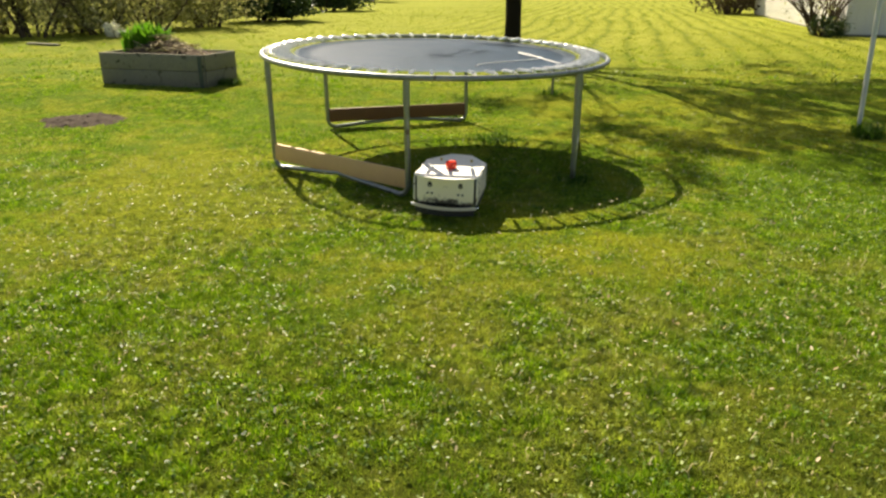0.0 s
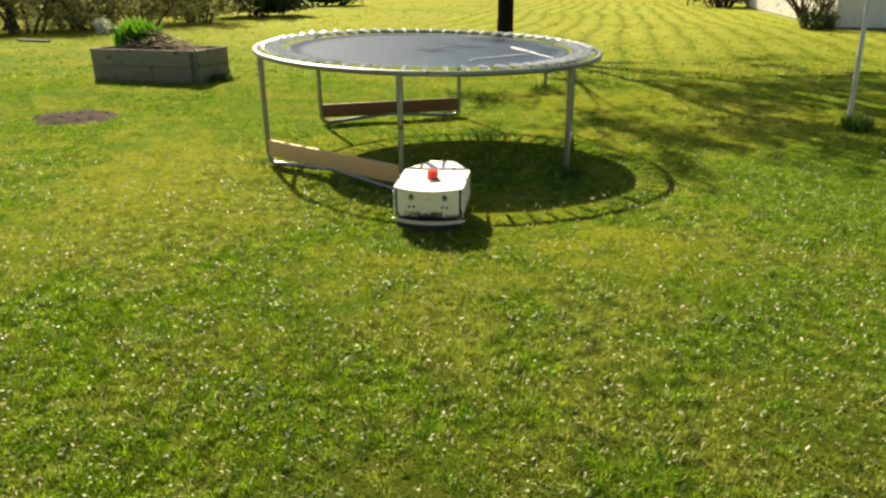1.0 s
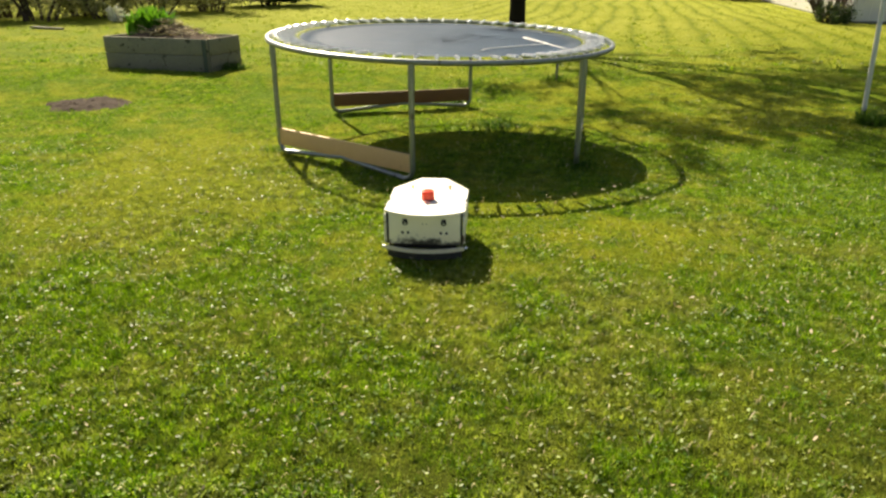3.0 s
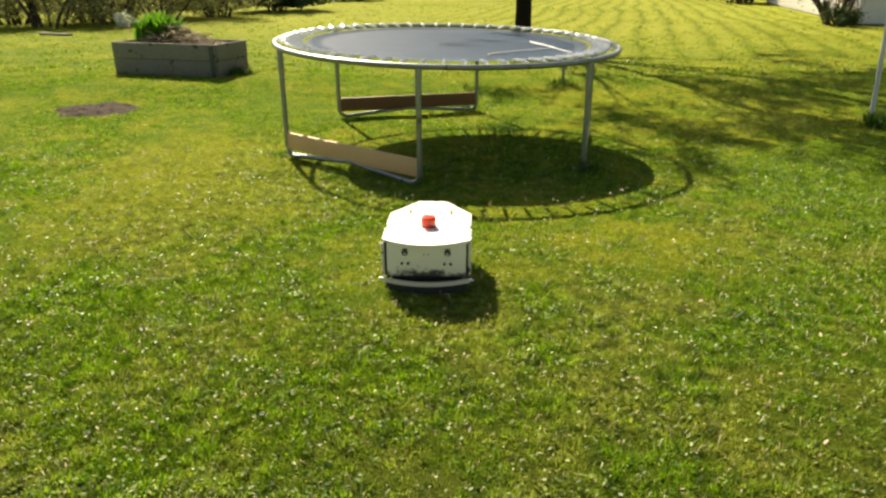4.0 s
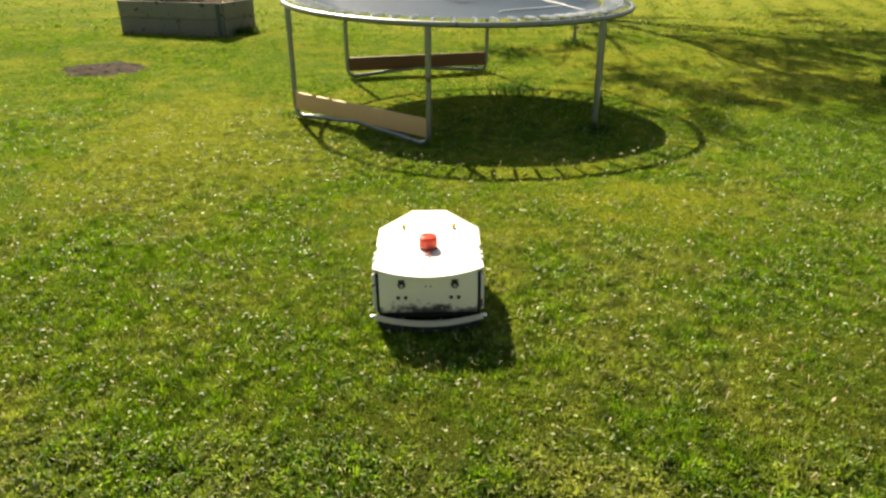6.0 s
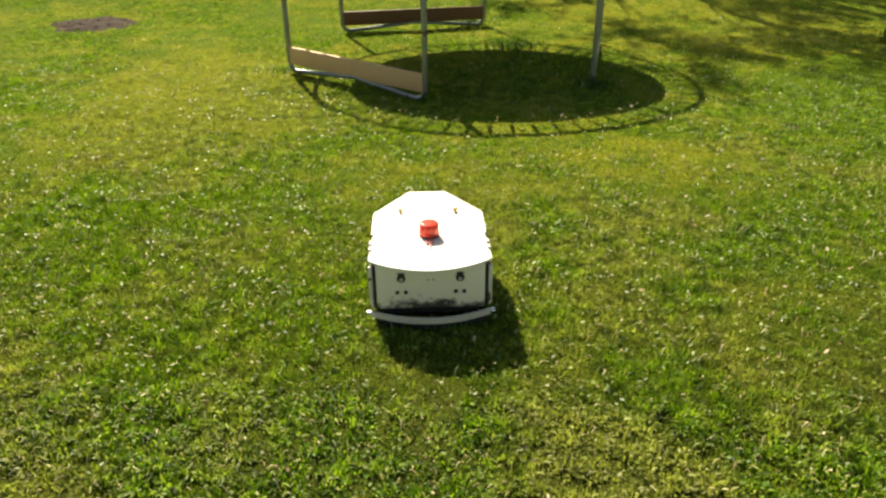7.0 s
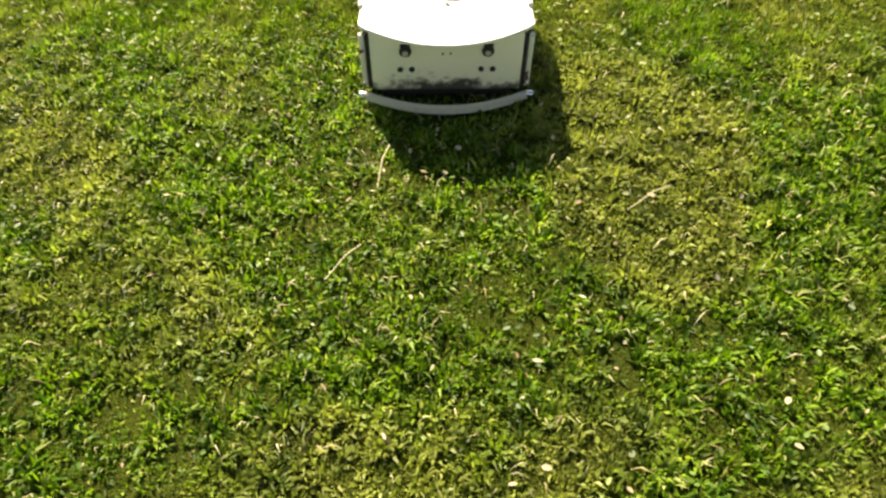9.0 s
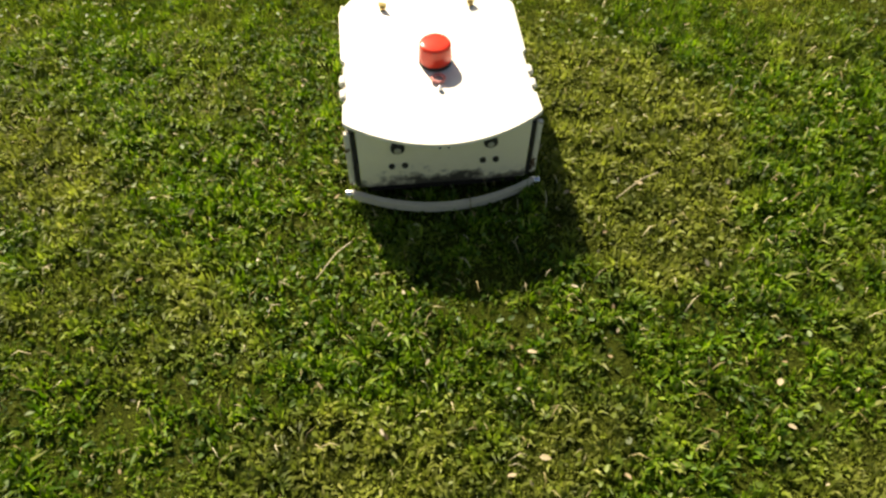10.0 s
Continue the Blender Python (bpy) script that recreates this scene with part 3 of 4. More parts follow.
# ---- raised bed ----
def build_bed():
    fl, fc, br = Vector((-6.30, 11.74)), Vector((-4.27, 11.23)), Vector((-4.01, 12.30))
    ang = math.degrees(math.atan2(fc.y - fl.y, fc.x - fl.x))
    length, depth, high = (fc - fl).length, 0.96, 0.55
    z = gz(-5, 11.5) - 0.01
    root = thing("raised_bed", pose(fl.x, fl.y, z, 0, 0, ang), "weathered grey wooden raised bed heaped with dry garden waste", "raised bed")
    rng = random.Random(5)
    for row in range(2):
        zz = 0.137 + 0.276 * row
        for y in (0.0, depth):
            bm = box(length - 0.004, 0.045, 0.270, (length / 2, y, zz), 0.006)
            part("plank", bm, M_GREYWOOD, root)
        for x in (0.0, length):
            bm = box(0.045, depth - 0.055, 0.270, (x + (0.004 if row else 0), depth / 2, zz), 0.006)
            part("plank", bm, M_GREYWOOD, root)
    for x in (0.055, length - 0.055):
        for y in (0.055, depth - 0.055):
            part("corner_post", box(0.06, 0.06, 0.50, (x, y, 0.25), 0.006), M_GREYWOOD, root)
    part("corner_batten", box(0.075, 0.022, 0.53, (length - 0.045, -0.036, 0.272), 0.004), M_BATTEN, root, "dark green-grey corner batten")
    # heap of compost
    bm = bmesh.new()
    n, m = 34, 18
    grid = {}
    for i in range(n + 1):
        for j in range(m + 1):
            x, y = 0.03 + (length - 0.06) * i / n, 0.03 + (depth - 0.06) * j / m
            u, v = x / length, y / depth
            h = 0.47 + 0.27 * math.exp(-((u - 0.46) / 0.27) ** 2 - ((v - 0.55) / 0.38) ** 2) + 0.05 * noise.noise((x * 5, y * 5, 1)) + 0.035 * noise.noise((x * 15, y * 15, 4))
            edge = min(u, 1 - u, v, 1 - v)
            grid[i, j] = bm.verts.new((x, y, h if edge > 0.02 else 0.44))
    for i in range(n):
        for j in range(m):
            bm.faces.new((grid[i, j], grid[i + 1, j], grid[i + 1, j + 1], grid[i, j + 1]))
    part("compost", bm, M_COMPOST, root, "heap of dark compost")
    # dry stalks on the heap
    bm = bmesh.new()
    for k in range(150):
        x, y = rng.gauss(0.5, 0.17) * length, rng.uniform(0.12, 0.9) * depth
        x = min(max(x, 0.15), length - 0.2)
        h = 0.50 + 0.27 * math.exp(-((x / length - 0.46) / 0.27) ** 2 - ((y / depth - 0.55) / 0.38) ** 2)
        a, le = rng.gauss(2.6, 0.5), rng.uniform(0.10, 0.36)
        d = Vector((math.cos(a), math.sin(a), rng.uniform(-0.25, 0.25))) * le
        p = Vector((x, y, h + rng.uniform(0.0, 0.06)))
        tube([p - d / 2, p + Vector((0, 0, rng.uniform(-0.01, 0.02))), p + d / 2], rng.uniform(0.004, 0.010), 4, bm)
    tagged(part("dry_stalks", bm, M_STRAW, root, "bleached dry stalks"), kind="stuff")
    return root


build_bed()


# ---- plants ----
def fast_mesh(name, verts, faces, material, smooth=True):
    """A mesh from arrays: verts (n, 3); faces a list of (count, corners) index arrays."""
    me = bpy.data.meshes.new(name)
    me.vertices.add(len(verts))
    me.vertices.foreach_set("co", np.ascontiguousarray(verts, np.float32).ravel())
    loops = np.concatenate([f.ravel() for f in faces]).astype(np.int32)
    sizes = np.concatenate([np.full(len(f), f.shape[1]) for f in faces])
    starts = np.r_[0, np.cumsum(sizes)[:-1]].astype(np.int32)
    me.loops.add(len(loops))
    me.loops.foreach_set("vertex_index", loops)
    me.polygons.add(len(sizes))
    me.polygons.foreach_set("loop_start", starts)
    me.update(calc_edges=True)
    if smooth:
        me.polygons.foreach_set("use_smooth", np.ones(len(sizes), bool))
    me.materials.append(material)
    return me


def blades(rng, x, y, height, width, lean, z0=None, bent=True, out=None):
    """Grass blades as arrays: two-piece bent blades, or single triangles far off."""
    n = len(x)
    z0 = ground_z(x, y) - 0.004 if z0 is None else z0
    way = rng.uniform(0, 2 * np.pi, n) if out is None else out
    face = way + np.pi / 2 + rng.normal(0, 0.6, n)
    sx, sy = np.cos(face) * width / 2, np.sin(face) * width / 2
    lx, ly = np.cos(way) * lean * height, np.sin(way) * lean * height
    base = np.stack([x, y, z0], 1)
    side = np.stack([sx, sy, np.zeros(n)], 1)
    tip = base + np.stack([lx, ly, height * np.sqrt(np.clip(1 - lean ** 2, 0.05, 1))], 1)
    if not bent:
        v = np.stack([base - side, base + side, tip], 1).reshape(-1, 3)
        return v, [np.arange(3 * n).reshape(n, 3)]
    mid = base + np.stack([lx * 0.35, ly * 0.35, height * 0.62], 1)
    v = np.stack([base - side * 0.7, base + side * 0.7, mid + side, mid - side, tip], 1).reshape(-1, 3)
    k = 5 * np.arange(n)[:, None]
    return v, [k + np.array([[0, 1, 2, 3]]), k + np.array([[3, 2, 4]])]


def leaflets(rng, p, size, tilt=0.6, long=1.35):
    """Small six-cornered leaves with their middles at p."""
    n = len(p)
    nrm = np.stack([rng.normal(0, tilt, n), rng.normal(0, tilt, n), np.ones(n)], 1)
    nrm /= np.linalg.norm(nrm, axis=1)[:, None]
    a = rng.uniform(0, 2 * np.pi, n)
    u = np.stack([np.cos(a), np.sin(a), np.zeros(n)], 1)
    u -= nrm * np.sum(u * nrm, 1)[:, None]
    u /= np.linalg.norm(u, axis=1)[:, None]
    w = np.cross(nrm, u)
    size = np.broadcast_to(size, n)[:, None]
    corners = [(-0.5 * long, 0), (-0.18 * long, 0.38), (0.22 * long, 0.40), (0.5 * long, 0), (0.22 * long, -0.40), (-0.18 * long, -0.38)]
    v = np.stack([p + size * (cu * u + cw * w + abs(cw) * 0.25 * nrm) for cu, cw in corners], 1).reshape(-1, 3)
    k = 6 * np.arange(n)[:, None]
    return v, [k + np.array([[0, 1, 2, 3]]), k + np.array([[0, 3, 4, 5]])]


def joined(pieces):
    verts, by_size, base = [], {}, 0
    for v, faces in pieces:
        verts.append(v)
        for f in faces:
            by_size.setdefault(f.shape[1], []).append(f + base)
        base += len(v)
    return np.concatenate(verts), [np.concatenate(f) for f in by_size.values()]


def branch_out(rng, p, d, length, radius, depth, bm, tips, sides=6, spread=0.6, rise=0.15, kids=(3, 5)):
    """A tapered crooked limb with smaller ones on it, down to twigs."""
    n = 4 if depth else 3
    pts, radii, q, way = [p], [radius], Vector(p), Vector(d)
    for i in range(n):
        way = (way + Vector((rng.gauss(0, 0.14), rng.gauss(0, 0.14), rng.gauss(0, 0.10) + rise * 0.25))).normalized()
        q = q + way * (length / n)
        pts.append(q.copy())
        radii.append(radius * (1 - 0.62 * (i + 1) / n))
    tube(pts, radii, max(3, sides), bm, False)
    if not depth:
        tips.extend(pts[1:])
        return
    for _ in range(rng.randint(*kids)):
        s = rng.uniform(0.35, 1.0)
        i = min(int(s * n), n - 1)
        at = pts[i].lerp(pts[i + 1], s * n - i)
        side = Vector((rng.gauss(0, 1), rng.gauss(0, 1), rng.gauss(0, 0.7))).normalized()
        branch_out(rng, at, (way * (1 - spread) + side * spread + Vector((0, 0, rise))).normalized(), length * rng.uniform(0.5, 0.78), radii[i] * 0.55, depth - 1, bm, tips, sides - 1, spread, rise, kids)


def build_tree(x, y, height, girth, label, seed, leaves=9000, lean=(0.0, 0.0)):
    rng, nrng = random.Random(seed), np.random.default_rng(seed)
    root = thing("tree", pose(x, y, gz(x, y) - 0.05), label, "tree")
    bm, tips = bmesh.new(), []
    fork = height * 0.26
    part("trunk", tube([(0, 0, -0.1), (0.01, 0, 0.12), (0.02, 0.01, fork * 0.4), (lean[0] * 0.5, lean[1] * 0.5, fork * 0.8), (lean[0], lean[1], fork * 1.08)], [girth * 0.72, girth * 0.56, girth * 0.5, girth * 0.52, girth * 0.40], 14), M_BARK, root, "dark trunk")
    for k in range(7):
        a = k * 2.4 + rng.uniform(-0.3, 0.3)
        d = Vector((math.cos(a), math.sin(a), rng.uniform(0.55, 1.5))).normalized()
        branch_out(rng, Vector((lean[0], lean[1], fork * rng.uniform(0.85, 1.05))), d, height * rng.uniform(0.36, 0.5), girth * 0.24, 3, bm, tips, 7, 0.55, 0.16, (3, 5))
    tagged(part("branch_tangle", bm, M_BARK, root, "bare spreading limbs and twigs"), kind="stuff")
    t = np.array([tuple(v) for v in tips])
    p = t[nrng.integers(0, len(t), leaves)] + nrng.normal(0, 0.09, (leaves, 3))
    v, f = leaflets(nrng, p, nrng.uniform(0.04, 0.085, leaves), 1.2)
    ob = new("crown", fast_mesh("crown", v, f, M_TWIGLEAF))
    ob.parent = root
    tagged(ob, "sparse budding leaves", kind="stuff")
    return root


build_tree(1.10, 16.4, 9.0, 0.36, "old fruit tree with dark trunk and bare spring twigs", 11, 24000, (0.02, 0.0))


def build_shrub(x, y, wide, high, label, seed, leaf=M_TWIGLEAF, stems=16, leaves=2600, size=(0.05, 0.11), name="shrub", group="", low_share=0.35):
    rng, nrng = random.Random(seed), np.random.default_rng(seed)
    root = thing(name, pose(x, y, gz(x, y)), label, name, group)
    bm, tips = bmesh.new(), []
    for k in range(stems):
        a = rng.uniform(0, 2 * math.pi)
        r = wide * 0.22 * math.sqrt(rng.random())
        p = Vector((r * math.cos(a), r * math.sin(a), -0.05))
        d = Vector((math.cos(a) * 0.45, math.sin(a) * 0.45, 1)).normalized()
        branch_out(rng, p, d, high * rng.uniform(0.45, 0.7), 0.012 * high + 0.012, 2, bm, tips, 5, 0.5, 0.12, (3, 4))
    tagged(part("stem_tangle", bm, M_TWIG, root, "dark bare stems"), kind="stuff")
    if leaves:
        t = np.array([tuple(v) for v in tips])
        p = t[nrng.integers(0, len(t), leaves)] * np.array([1, 1, 1]) + nrng.normal(0, 0.12, (leaves, 3)) * wide * 0.5
        low = nrng.random(leaves) < low_share
        p[low, 2] *= nrng.uniform(0.15, 0.8, low.sum())
        p[:, 2] = np.abs(p[:, 2])
        v, f = leaflets(nrng, p, nrng.uniform(*size, leaves), 1.2)
        ob = new("foliage", fast_mesh("foliage", v, f, leaf))
        ob.parent = root
        tagged(ob, kind="stuff")
    return root


OLIVE = "unkempt olive-brown shrub with budding twigs at the lawn's edge"
for i, (x, y, w, h) in enumerate([(-14.6, 23.4, 2.6, 3.4), (-16.8, 25.2, 3.0, 3.8), (-14.9, 26.4, 2.2, 3.2), (-13.2, 25.0, 2.0, 2.6), (-12.4, 27.6, 2.8, 3.2), (-18.5, 24.0, 3.0, 3.6), (-10.9, 29.5, 2.4, 3.0), (-15.8, 30.5, 3.6, 4.6), (-20.5, 29.0, 3.6, 4.8), (-12.6, 33.0, 3.2, 4.0)]):
    build_shrub(x, y, w, h, OLIVE, 40 + i, M_TWIGLEAF, 10, 6500, (0.04, 0.10), group="shrubs along the lawn")
for i, (x, y, w, h) in enumerate([(-10.2, 35.4, 2.4, 3.0), (-10.2, 50.3, 2.6, 3.2), (-11.7, 79.5, 4.0, 4.2)]):
    build_shrub(x, y, w, h, "dense dark bush standing alone on the lawn", 60 + i, M_HEDGE, 16, 9000, (0.09, 0.18), group="bushes on the far lawn", low_share=0.65)
for i, (x, y, w, h) in enumerate([(-15.6, 39.0, 3.6, 2.2), (-18.5, 42.0, 4.6, 2.8), (-23.0, 40.0, 4.6, 3.2), (-27.0, 36.0, 5.0, 4.0)]):
    build_shrub(x, y, w, h, "dark green hedge bush behind the lawn", 70 + i, M_HEDGE, 14, 4200, (0.12, 0.24), group="hedge behind the lawn")
build_shrub(12.1, 24.9, 1.9, 2.6, "bare dark-stemmed bush before a white house wall", 81, M_TWIGLEAF, 26, 260, (0.04, 0.08))
build_shrub(15.3, 44.5, 3.0, 3.2, "dense brown bush at the far end of the house", 82, M_TWIG, 26, 4200, (0.08, 0.16))
build_shrub(-11.9, 23.4, 0.55, 0.62, "shrub covered in white spring blossom", 83, M_PETAL, 6, 420, (0.05, 0.09), name="blossoming_shrub")


def leafy_clump():
    """The bright green plant that grows at the back of the raised bed."""
    rng = np.random.default_rng(21)
    n = 520
    x, y = -5.66 + rng.normal(0, 0.15, n), 12.24 + rng.normal(0, 0.08, n)
    v, f = blades(rng, x, y, rng.uniform(0.28, 0.62, n), rng.uniform(0.04, 0.08, n), rng.uniform(0.05, 0.75, n), np.full(n, gz(-5.6, 12.3) + 0.45))
    tagged(new("green_plant", fast_mesh("green_plant", v, f, M_LUSH)), "bright green leafy perennial growing in the raised bed", "plant")


leafy_clump()
build_shrub(11.75, 24.3, 1.0, 0.7, "low dark evergreen clump at the foot of a bush", 84, M_HEDGE, 8, 4200, (0.025, 0.05))


# ---- house ----
def build_house():
    corner = Vector((12.6, 24.7, 0))
    ang = -math.degrees(math.atan2(0.205, 0.979))
    root = thing("house", pose(corner.x, corner.y, gz(13, 25) - 0.1, 0, 0, ang), "white-painted house with vertical boarding and a tiled roof", "house")
    wide, length, eaves, ridge = 8.5, 20.0, 3.4, 6.4
    part("plinth", box(wide - 0.06, length - 0.06, 0.20, (wide / 2, length / 2, 0.06), 0.01), M_PLINTH, root, "grey stone plinth")
    for name, bm in (("wall", box(0.2, length - 0.402, eaves - 0.16, (0.1, length / 2, 0.16 + (eaves - 0.16) / 2), 0.004)), ("wall", box(0.2, length - 0.402, eaves - 0.16, (wide - 0.1, length / 2, 0.16 + (eaves - 0.16) / 2), 0.004))):
        part(name, bm, M_WALL, root)
    for y in (0.0, length - 0.2):
        bm = bmesh.new()
        shape = [(0, 0.16), (wide, 0.16), (wide, eaves), (wide / 2, ridge), (0, eaves)]
        a = [bm.verts.new((x, y, z)) for x, z in shape]
        b = [bm.verts.new((x, y + 0.2, z)) for x, z in shape]
        bm.faces.new(a)
        bm.faces.new(b[::-1])
        for k in range(5):
            bm.faces.new((a[(k + 1) % 5], a[k], b[k], b[(k + 1) % 5]))
        part("wall", bm, M_WALL, root)
    me = None
    count = int(length / 0.25)
    for k in range(count + int(wide / 0.25)):
        if me is None:
            bm = box(0.05, 0.022, eaves - 0.20, (0, 0, 0.18 + (eaves - 0.20) / 2), 0.0)
            ob = link("batten", bm, M_WALL, root, "", False)
            me = ob.data
        else:
            ob = new("batten", me)
            ob.parent = root
        ob.matrix_basis = pose(-0.0115, 0.12 + k * 0.25, 0, 0, 0, 90) if k < count else pose(0.12 + (k - count) * 0.25, -0.0115, 0)
    slope = math.atan2(ridge - eaves, wide / 2)
    for s in (-1, 1):
        le = (wide / 2 + 0.4) / math.cos(slope)
        m = pose(0, 0, 0, 0, -s * math.degrees(slope) * -1, 0)
        mid = (wide / 2 + s * (wide / 4 + 0.2), length / 2, (eaves + ridge) / 2 - 0.2 * math.tan(slope) + 0.14)
        part("roof", box(le, length + 0.8, 0.12, mid, 0.01, m), M_ROOF, root, "red tiled roof slope")
    return root


build_house()


# ---- pole, stake, loose plank, bare earth ----
def build_pole():
    x, y = 5.03, 8.21
    root = thing("steel_pole", pose(x, y, gz(x, y) - 0.02, 0.0, -2.2, 0), "tall grey galvanised steel pole set in the lawn", "pole")
    part("shaft", tube([(0, 0, -0.05), (0, 0, 1.4), (0, 0, 2.9)], [0.028, 0.027, 0.026], 14), M_POLE, root)
    part("cap", disc(0.029, 0.02, (0, 0, 2.905), "Z", 14, 0.004), M_RUBBER, root)


build_pole()


def build_stake():
    x, y = 1.52, 10.84
    tagged(link("wooden_stake", tube([(x, y, gz(x, y) - 0.05), (x + 0.01, y, gz(x, y) + 0.35), (x + 0.005, y, gz(x, y) + 0.62)], [0.022, 0.021, 0.018], 7), M_GREYWOOD), "short weathered wooden stake in the grass", "stake")


build_stake()


def build_loose_plank():
    x, y = -12.3, 19.9
    bm = box(1.0, 0.16, 0.06, (0, 0, 0), 0.008)
    ob = link("loose_plank", bm, M_GREYWOOD)
    ob.matrix_basis = pose(x, y, gz(x, y) + 0.045, 0, 2, -8)
    tagged(ob, "grey weathered plank lying in the grass", "plank")


build_loose_plank()


def build_earth_patch():
    cx, cy = -5.10, 8.76
    bm = bmesh.new()
    n, grid = 44, {}
    for i in range(n + 1):
        for j in range(n + 1):
            u, v = 2 * i / n - 1, 2 * j / n - 1
            x, y = cx + 0.60 * u, cy + 0.58 * v
            r = math.hypot(u, v) + 0.22 * noise.noise((x * 3, y * 3, 5)) + 0.12 * noise.noise((x * 9, y * 9, 8))
            h = 0.024 * min(1.0, max(-1.2, (0.86 - r) * 4)) + (0.030 * noise.noise((x * 13, y * 13, 2)) + 0.020 * noise.noise((x * 31, y * 31, 7)) if r < 0.9 else 0)
            grid[i, j] = bm.verts.new((x, y, gz(x, y) + h))
    for i in range(n):
        for j in range(n):
            bm.faces.new((grid[i, j], grid[i + 1, j], grid[i + 1, j + 1], grid[i, j + 1]))
    tagged(link("earth_mound", bm, M_EARTH), "round patch of bare brown earth in the lawn", "earth patch")


build_earth_patch()


# ---- grass and litter ----
def strip(rng, n, x0, x1, y0, y1, thin=1.0):
    """Random places on a strip of the lawn; thin above 1 gathers them at its near side."""
    return rng.uniform(x0, x1, n), y0 + (y1 - y0) * rng.random(n) ** thin


def clumped(rng, x, y, scale, amount):
    """Thins places out where a slow wave is low, so that the sward is uneven."""
    w = 0.5 + 0.25 * np.sin(x * scale + 1.7 * np.sin(y * scale * 0.8)) + 0.25 * np.sin(y * scale * 1.3 + 2.1 * np.sin(x * scale * 0.7 + 1))
    keep = rng.random(len(x)) < 1 - amount * (1 - w)
    return x[keep], y[keep], w[keep]


def off_earth(x, y):
    return ((x + 5.10) / 0.46) ** 2 + ((y - 8.76) / 0.45) ** 2 > 0.55 + 0.9 * np.abs(np.sin(x * 23 + 3 * np.sin(y * 17)))


def tufted(rng, x, y, per, spread):
    """Blades that stand in tufts round the given places and lean out of them."""
    n = len(x)
    k = np.repeat(np.arange(n), rng.integers(per // 2, per * 3 // 2, n))
    a, r = rng.uniform(0, 2 * np.pi, len(k)), spread * np.sqrt(rng.random(len(k))) * rng.uniform(0.6, 1.4, n)[k]
    return x[k] + r * np.cos(a), y[k] + r * np.sin(a), (rng.uniform(0.6, 1.2, n) * (0.75 + 0.45 * np.sin(x * 31 + 2 * np.sin(y * 23)) * np.sin(y * 27 + 2 * np.sin(x * 19))))[k], a


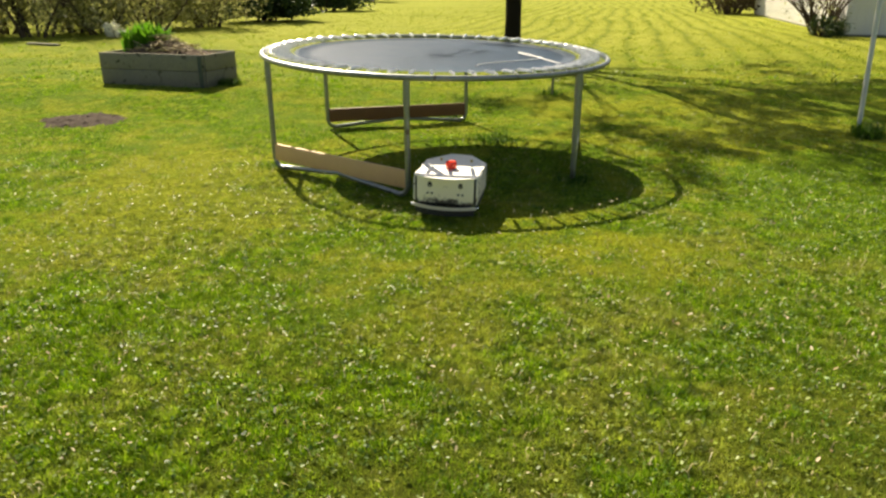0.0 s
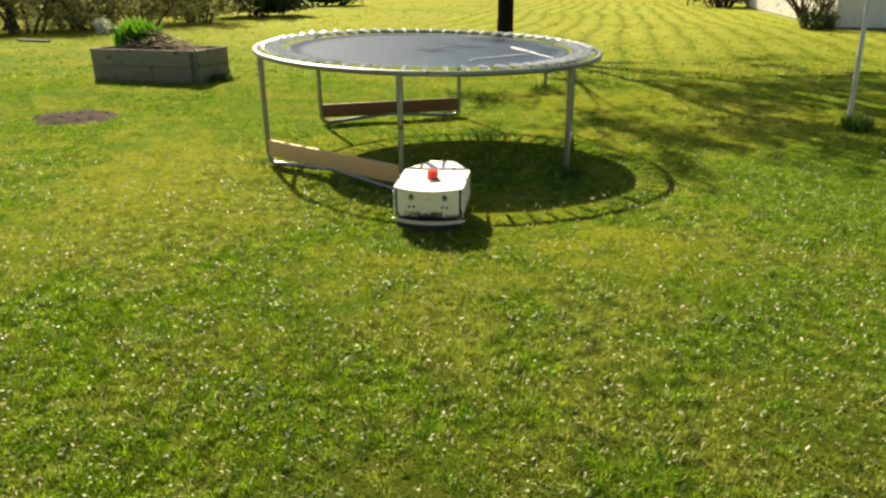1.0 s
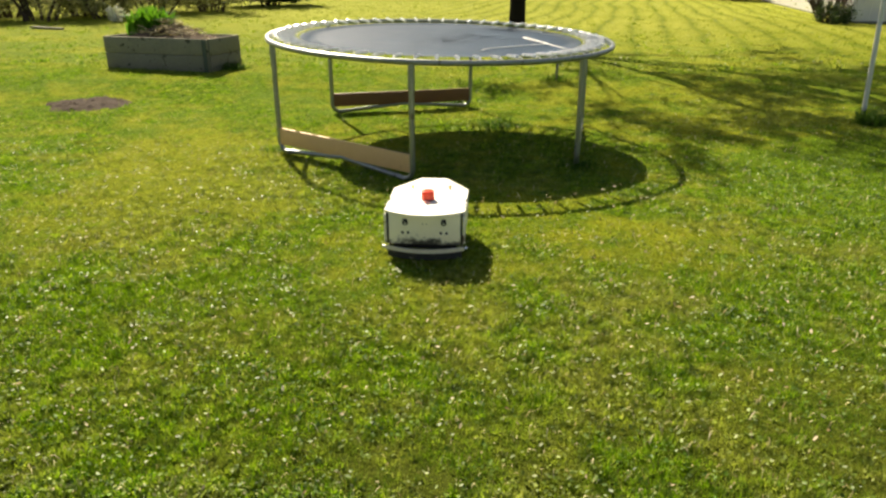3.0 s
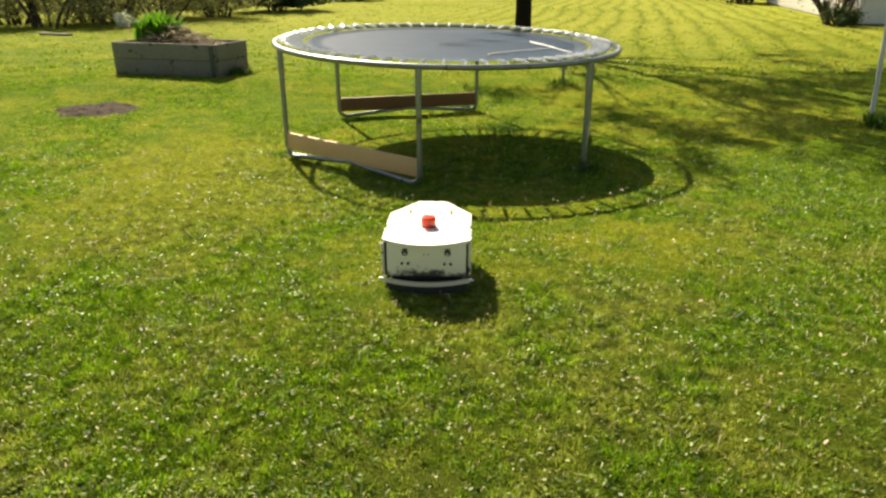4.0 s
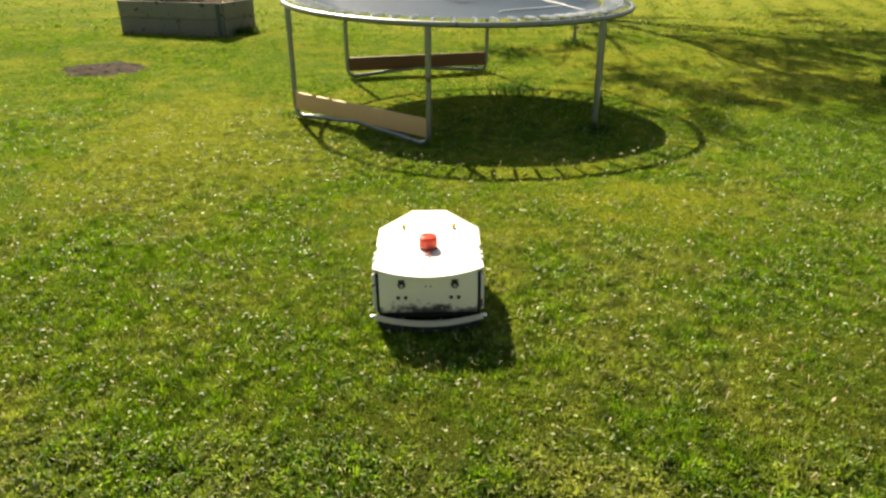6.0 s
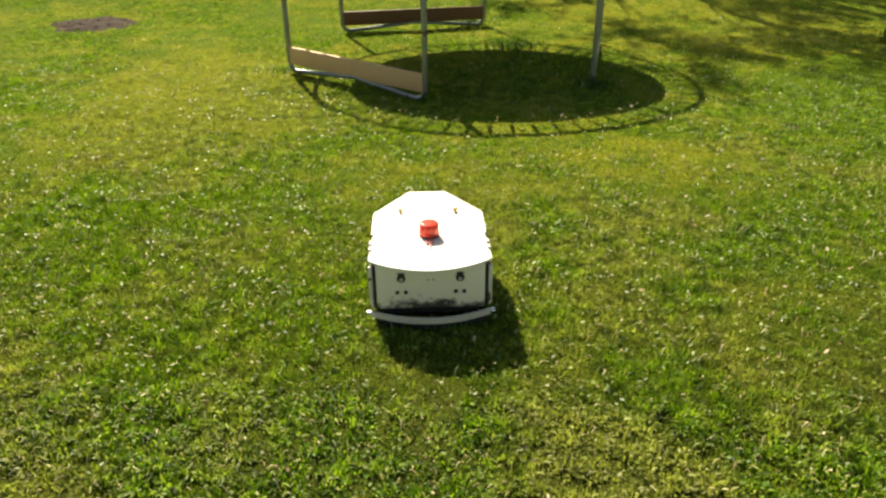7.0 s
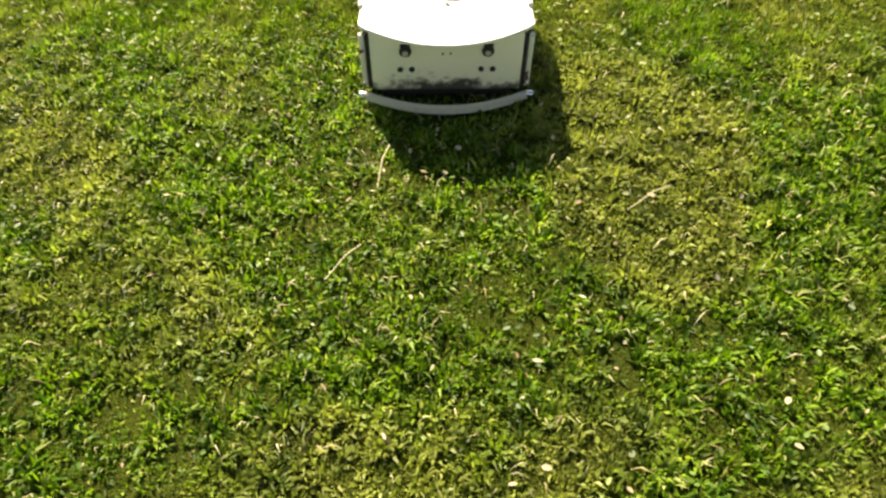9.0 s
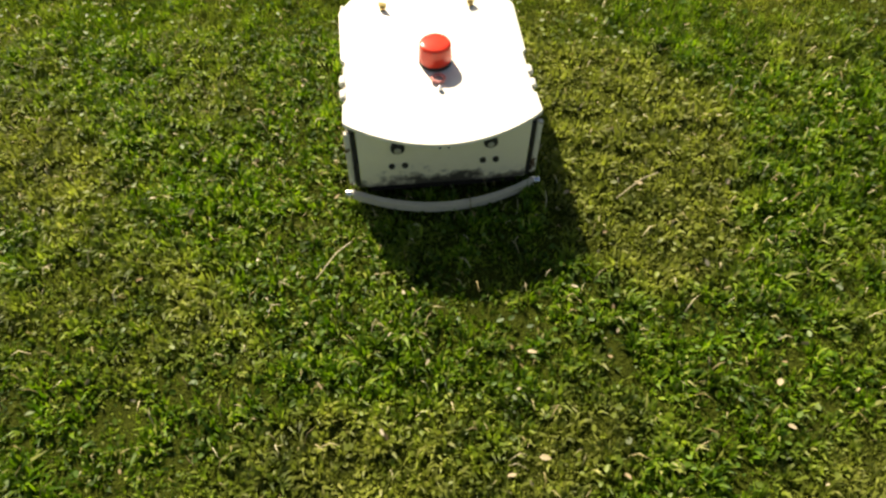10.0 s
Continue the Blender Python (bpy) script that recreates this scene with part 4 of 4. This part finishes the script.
def build_grass():
    rng = np.random.default_rng(9)
    zones = [
        (17500, 18, 0.024, (-1.8, 2.4, -1.1, 1.3), (0.020, 0.050), (0.0045, 0.0095), True),
        (25000, 17, 0.028, (-3.0, 3.3, 1.3, 3.2), (0.019, 0.044), (0.0042, 0.0085), False),
        (34000, 12, 0.036, (-5.0, 5.2, 3.2, 6.0), (0.016, 0.036), (0.0055, 0.011), False),
        (32000, 10, 0.055, (-9.0, 8.5, 6.0, 12.0), (0.018, 0.042), (0.009, 0.017), False),
        (17000, 7, 0.10, (-32.0, 30.0, 12.0, 60.0), (0.03, 0.075), (0.03, 0.06), False),
        (30000, 10, 0.060, (-9.0, 8.5, -8.0, -1.1), (0.020, 0.046), (0.010, 0.018), False),
        (12000, 10, 0.060, (-9.0, -1.8, -1.1, 1.3), (0.020, 0.046), (0.010, 0.018), False),
        (8000, 10, 0.060, (-9.0, -3.0, 1.3, 3.2), (0.020, 0.046), (0.010, 0.018), False),
        (10000, 10, 0.060, (2.4, 8.5, -1.1, 1.3), (0.020, 0.046), (0.010, 0.018), False),
        (7500, 10, 0.060, (3.3, 8.5, 1.3, 3.2), (0.020, 0.046), (0.010, 0.018), False),
        (6500, 10, 0.060, (-9.0, -5.0, 3.2, 6.0), (0.020, 0.046), (0.010, 0.018), False),
        (5500, 10, 0.060, (5.2, 8.5, 3.2, 6.0), (0.020, 0.046), (0.010, 0.018), False),
    ]
    for n, per, spread, (x0, x1, y0, y1), hs, ws, bent in zones:
        x, y = strip(rng, n, x0, x1, y0, y1, 2.2 if y1 > 20 else 1.0)
        x, y, w = clumped(rng, x, y, 5.0 if y1 < 7 else 2.0, 0.35)
        x, y, tall, out = tufted(rng, x, y, per, spread)
        ok = off_earth(x, y)
        x, y, tall, out = x[ok], y[ok], tall[ok], out[ok]
        m = len(x)
        v, f = blades(rng, x, y, rng.uniform(*hs, m) * tall, rng.uniform(*ws, m), rng.uniform(0.1, 0.92, m), None, bent, out + rng.normal(0, 0.7, m))
        tagged(new("lawn_grass", fast_mesh("lawn_grass", v, f, M_BLADE)), "short mown grass with yellowed patches", "grass", kind="stuff")
    # fine low shoots that close the sward between the tufts
    pieces = []
    for n, area, h, w in ((260000, (-1.8, 2.4, -1.1, 1.3), (0.008, 0.026), (0.0022, 0.0050)), (230000, (-3.0, 3.3, 1.3, 3.2), (0.008, 0.024), (0.003, 0.006)), (150000, (-5.0, 5.2, 3.2, 6.0), (0.008, 0.022), (0.006, 0.010)), (90000, (-7.0, 7.0, -6.0, -1.1), (0.010, 0.026), (0.010, 0.018)), (30000, (-7.0, -1.8, -1.1, 1.3), (0.010, 0.026), (0.010, 0.018)), (30000, (2.4, 7.0, -1.1, 1.3), (0.010, 0.026), (0.010, 0.018)), (20000, (-7.0, -3.0, 1.3, 3.2), (0.010, 0.026), (0.010, 0.018)), (20000, (3.3, 7.0, 1.3, 3.2), (0.010, 0.026), (0.010, 0.018))):
        x, y = strip(rng, n, *area)
        x, y, _ = clumped(rng, x, y, 11.0, 0.15)
        m = len(x)
        pieces.append(blades(rng, x, y, rng.uniform(*h, m), rng.uniform(*w, m), rng.uniform(0.2, 0.95, m), None, False))
    tagged(new("short_grass", fast_mesh("short_grass", *joined(pieces), M_MOSS)), "fine short shoots and moss between the grass tufts", "grass", kind="stuff")
    # clover and broad weeds between the blades
    pieces = []
    for n, area, size in ((15000, (-2.2, 2.7, -1.2, 1.3), (0.006, 0.016)), (18000, (-3.2, 3.5, 1.3, 3.2), (0.008, 0.018)), (26000, (-5.2, 5.2, 3.2, 6.5), (0.009, 0.019)), (20000, (-9.0, 8.5, -8.0, -1.2), (0.014, 0.028)), (7000, (-9.0, -3.0, -1.2, 3.2), (0.014, 0.028)), (7000, (3.2, 8.5, -1.2, 3.2), (0.014, 0.028))):
        x, y = strip(rng, n, *area)
        x, y, w = clumped(rng, x + 0.3, y + 5.0, 6.5, 0.9)
        x, y = x - 0.3, y - 5.0
        p = np.stack([x, y, ground_z(x, y) + rng.uniform(0.010, 0.032, len(x))], 1)
        pieces.append(leaflets(rng, p, rng.uniform(*size, len(x)), 0.55))
    tagged(new("clover", fast_mesh("clover", *joined(pieces), M_CLOVER)), "low clover and broad weeds in the lawn", "clover", kind="stuff")
    # dry straw
    pieces = []
    for n, area, h, w in ((2600, (-2.2, 2.7, -1.2, 1.6), (0.02, 0.055), (0.002, 0.004)), (3000, (-3.6, 3.8, 1.6, 4.0), (0.02, 0.06), (0.0025, 0.0045)), (1400, (-6.0, 6.0, 4.0, 8.0), (0.03, 0.07), (0.004, 0.007))):
        x, y = strip(rng, n, *area)
        m = len(x)
        pieces.append(blades(rng, x, y, rng.uniform(*h, m), rng.uniform(*w, m), rng.uniform(0.75, 0.97, m), ground_z(x, y) + rng.uniform(0.010, 0.028, m), True))
    tagged(new("dry_straw", fast_mesh("dry_straw", *joined(pieces), M_STRAW)), "dead straw and moss cuttings on the lawn", "straw", kind="stuff")
    # small pale leaf fragments
    pieces = []
    for n, area, size in ((260, (-2.2, 2.7, -1.2, 1.6), (0.006, 0.013)), (420, (-3.6, 3.8, 1.6, 4.0), (0.008, 0.018)), (420, (-7.0, 6.5, 4.0, 9.0), (0.010, 0.020))):
        x, y = strip(rng, n, *area)
        p = np.stack([x, y, ground_z(x, y) + rng.uniform(0.026, 0.042, len(x))], 1)
        pieces.append(leaflets(rng, p, rng.uniform(*size, len(x)), 0.6, 1.9))
    tagged(new("leaf_litter", fast_mesh("leaf_litter", *joined(pieces), M_DEAD)), "scattered pale dead leaf fragments", "leaf litter", kind="stuff")
    # tall tufts that the mower leaves at posts
    pieces = []
    for cx, cy, r, n, h in ((5.05, 8.04, 0.085, 520, 0.24), (1.28, 5.95, 0.09, 160, 0.08), (0.55, 7.65, 0.16, 320, 0.085), (-4.06, 11.62, 0.13, 260, 0.20), (-5.3, 11.40, 0.30, 60, 0.10), (1.52, 10.84, 0.12, 120, 0.16), (1.27, 16.4, 0.4, 400, 0.25), (-1.7, 6.25, 0.08, 60, 0.09), (0.0, 8.95, 0.12, 160, 0.15)):
        x, y = cx + rng.normal(0, r, n), cy + rng.normal(0, r, n)
        pieces.append(blades(rng, x, y, rng.uniform(0.4, 1.0, n) * h, rng.uniform(0.006, 0.012, n), rng.uniform(0.3, 0.95, n)))
    tagged(new("tall_grass", fast_mesh("tall_grass", *joined(pieces), M_TUFT)), "tufts of uncut darker grass round the posts", "grass", kind="stuff")


build_grass()


# ---- larger fallen leaves, one by one ----
def build_fallen_leaves():
    rng = np.random.default_rng(31)
    places = [(1.03, 0.64), (-0.06, 0.16), (0.48, 0.10), (-0.21, 1.02), (-0.43, 0.50), (1.03, 0.04), (0.50, -0.15), (0.43, -0.19), (0.22, 0.68), (0.18, 0.83), (0.11, 0.76), (-1.12, 1.20), (0.79, 0.63), (0.14, 0.80), (0.25, 0.78)]
    for x, y in places:
        v, f = leaflets(rng, np.zeros((1, 3)), rng.uniform(0.010, 0.017), 0.5, rng.uniform(1.2, 2.0))
        ob = new("fallen_leaf", fast_mesh("fallen_leaf", v, f, M_DEAD))
        ob.matrix_basis = pose(x, y, gz(x, y) + 0.036)
        tagged(ob, "pale dry fallen leaf on the grass", "leaf", "fallen leaves")


build_fallen_leaves()


def build_stalks():
    for (x0, y0), (x1, y1), r, label in STALKS:
        p, q = Vector((x0, y0, 0.046)), Vector((x1, y1, 0.038))
        side = Vector(((q - p).y, -(q - p).x, 0)) * 0.05
        bm = tube([p, p.lerp(q, 0.35) + side + Vector((0, 0, 0.004)), p.lerp(q, 0.7) + side * 0.6, q], [r, r * 0.95, r * 0.85, r * 0.6], 5)
        tagged(link("dry_stalk", bm, M_STALK), label, "dry stalk", "stalks on the lawn")


STALKS = [((0.050, 0.770), (0.036, 0.605), 0.0024, "thin pale dry grass stalk lying on the lawn"), ((0.843, 0.66), (0.721, 0.571), 0.0022, "thin grey-brown twig lying on the lawn"), ((0.022, 0.401), (-0.055, 0.288), 0.0022, "thin grey-brown twig lying on the lawn")]
build_stalks()


# ---- what moves ----
def motions():
    walk(MOWER, [(t, pose(x, y, z, nose, lean, turn)) for t, x, y, z, turn, nose, lean in MOWER_ROWS])


motions()
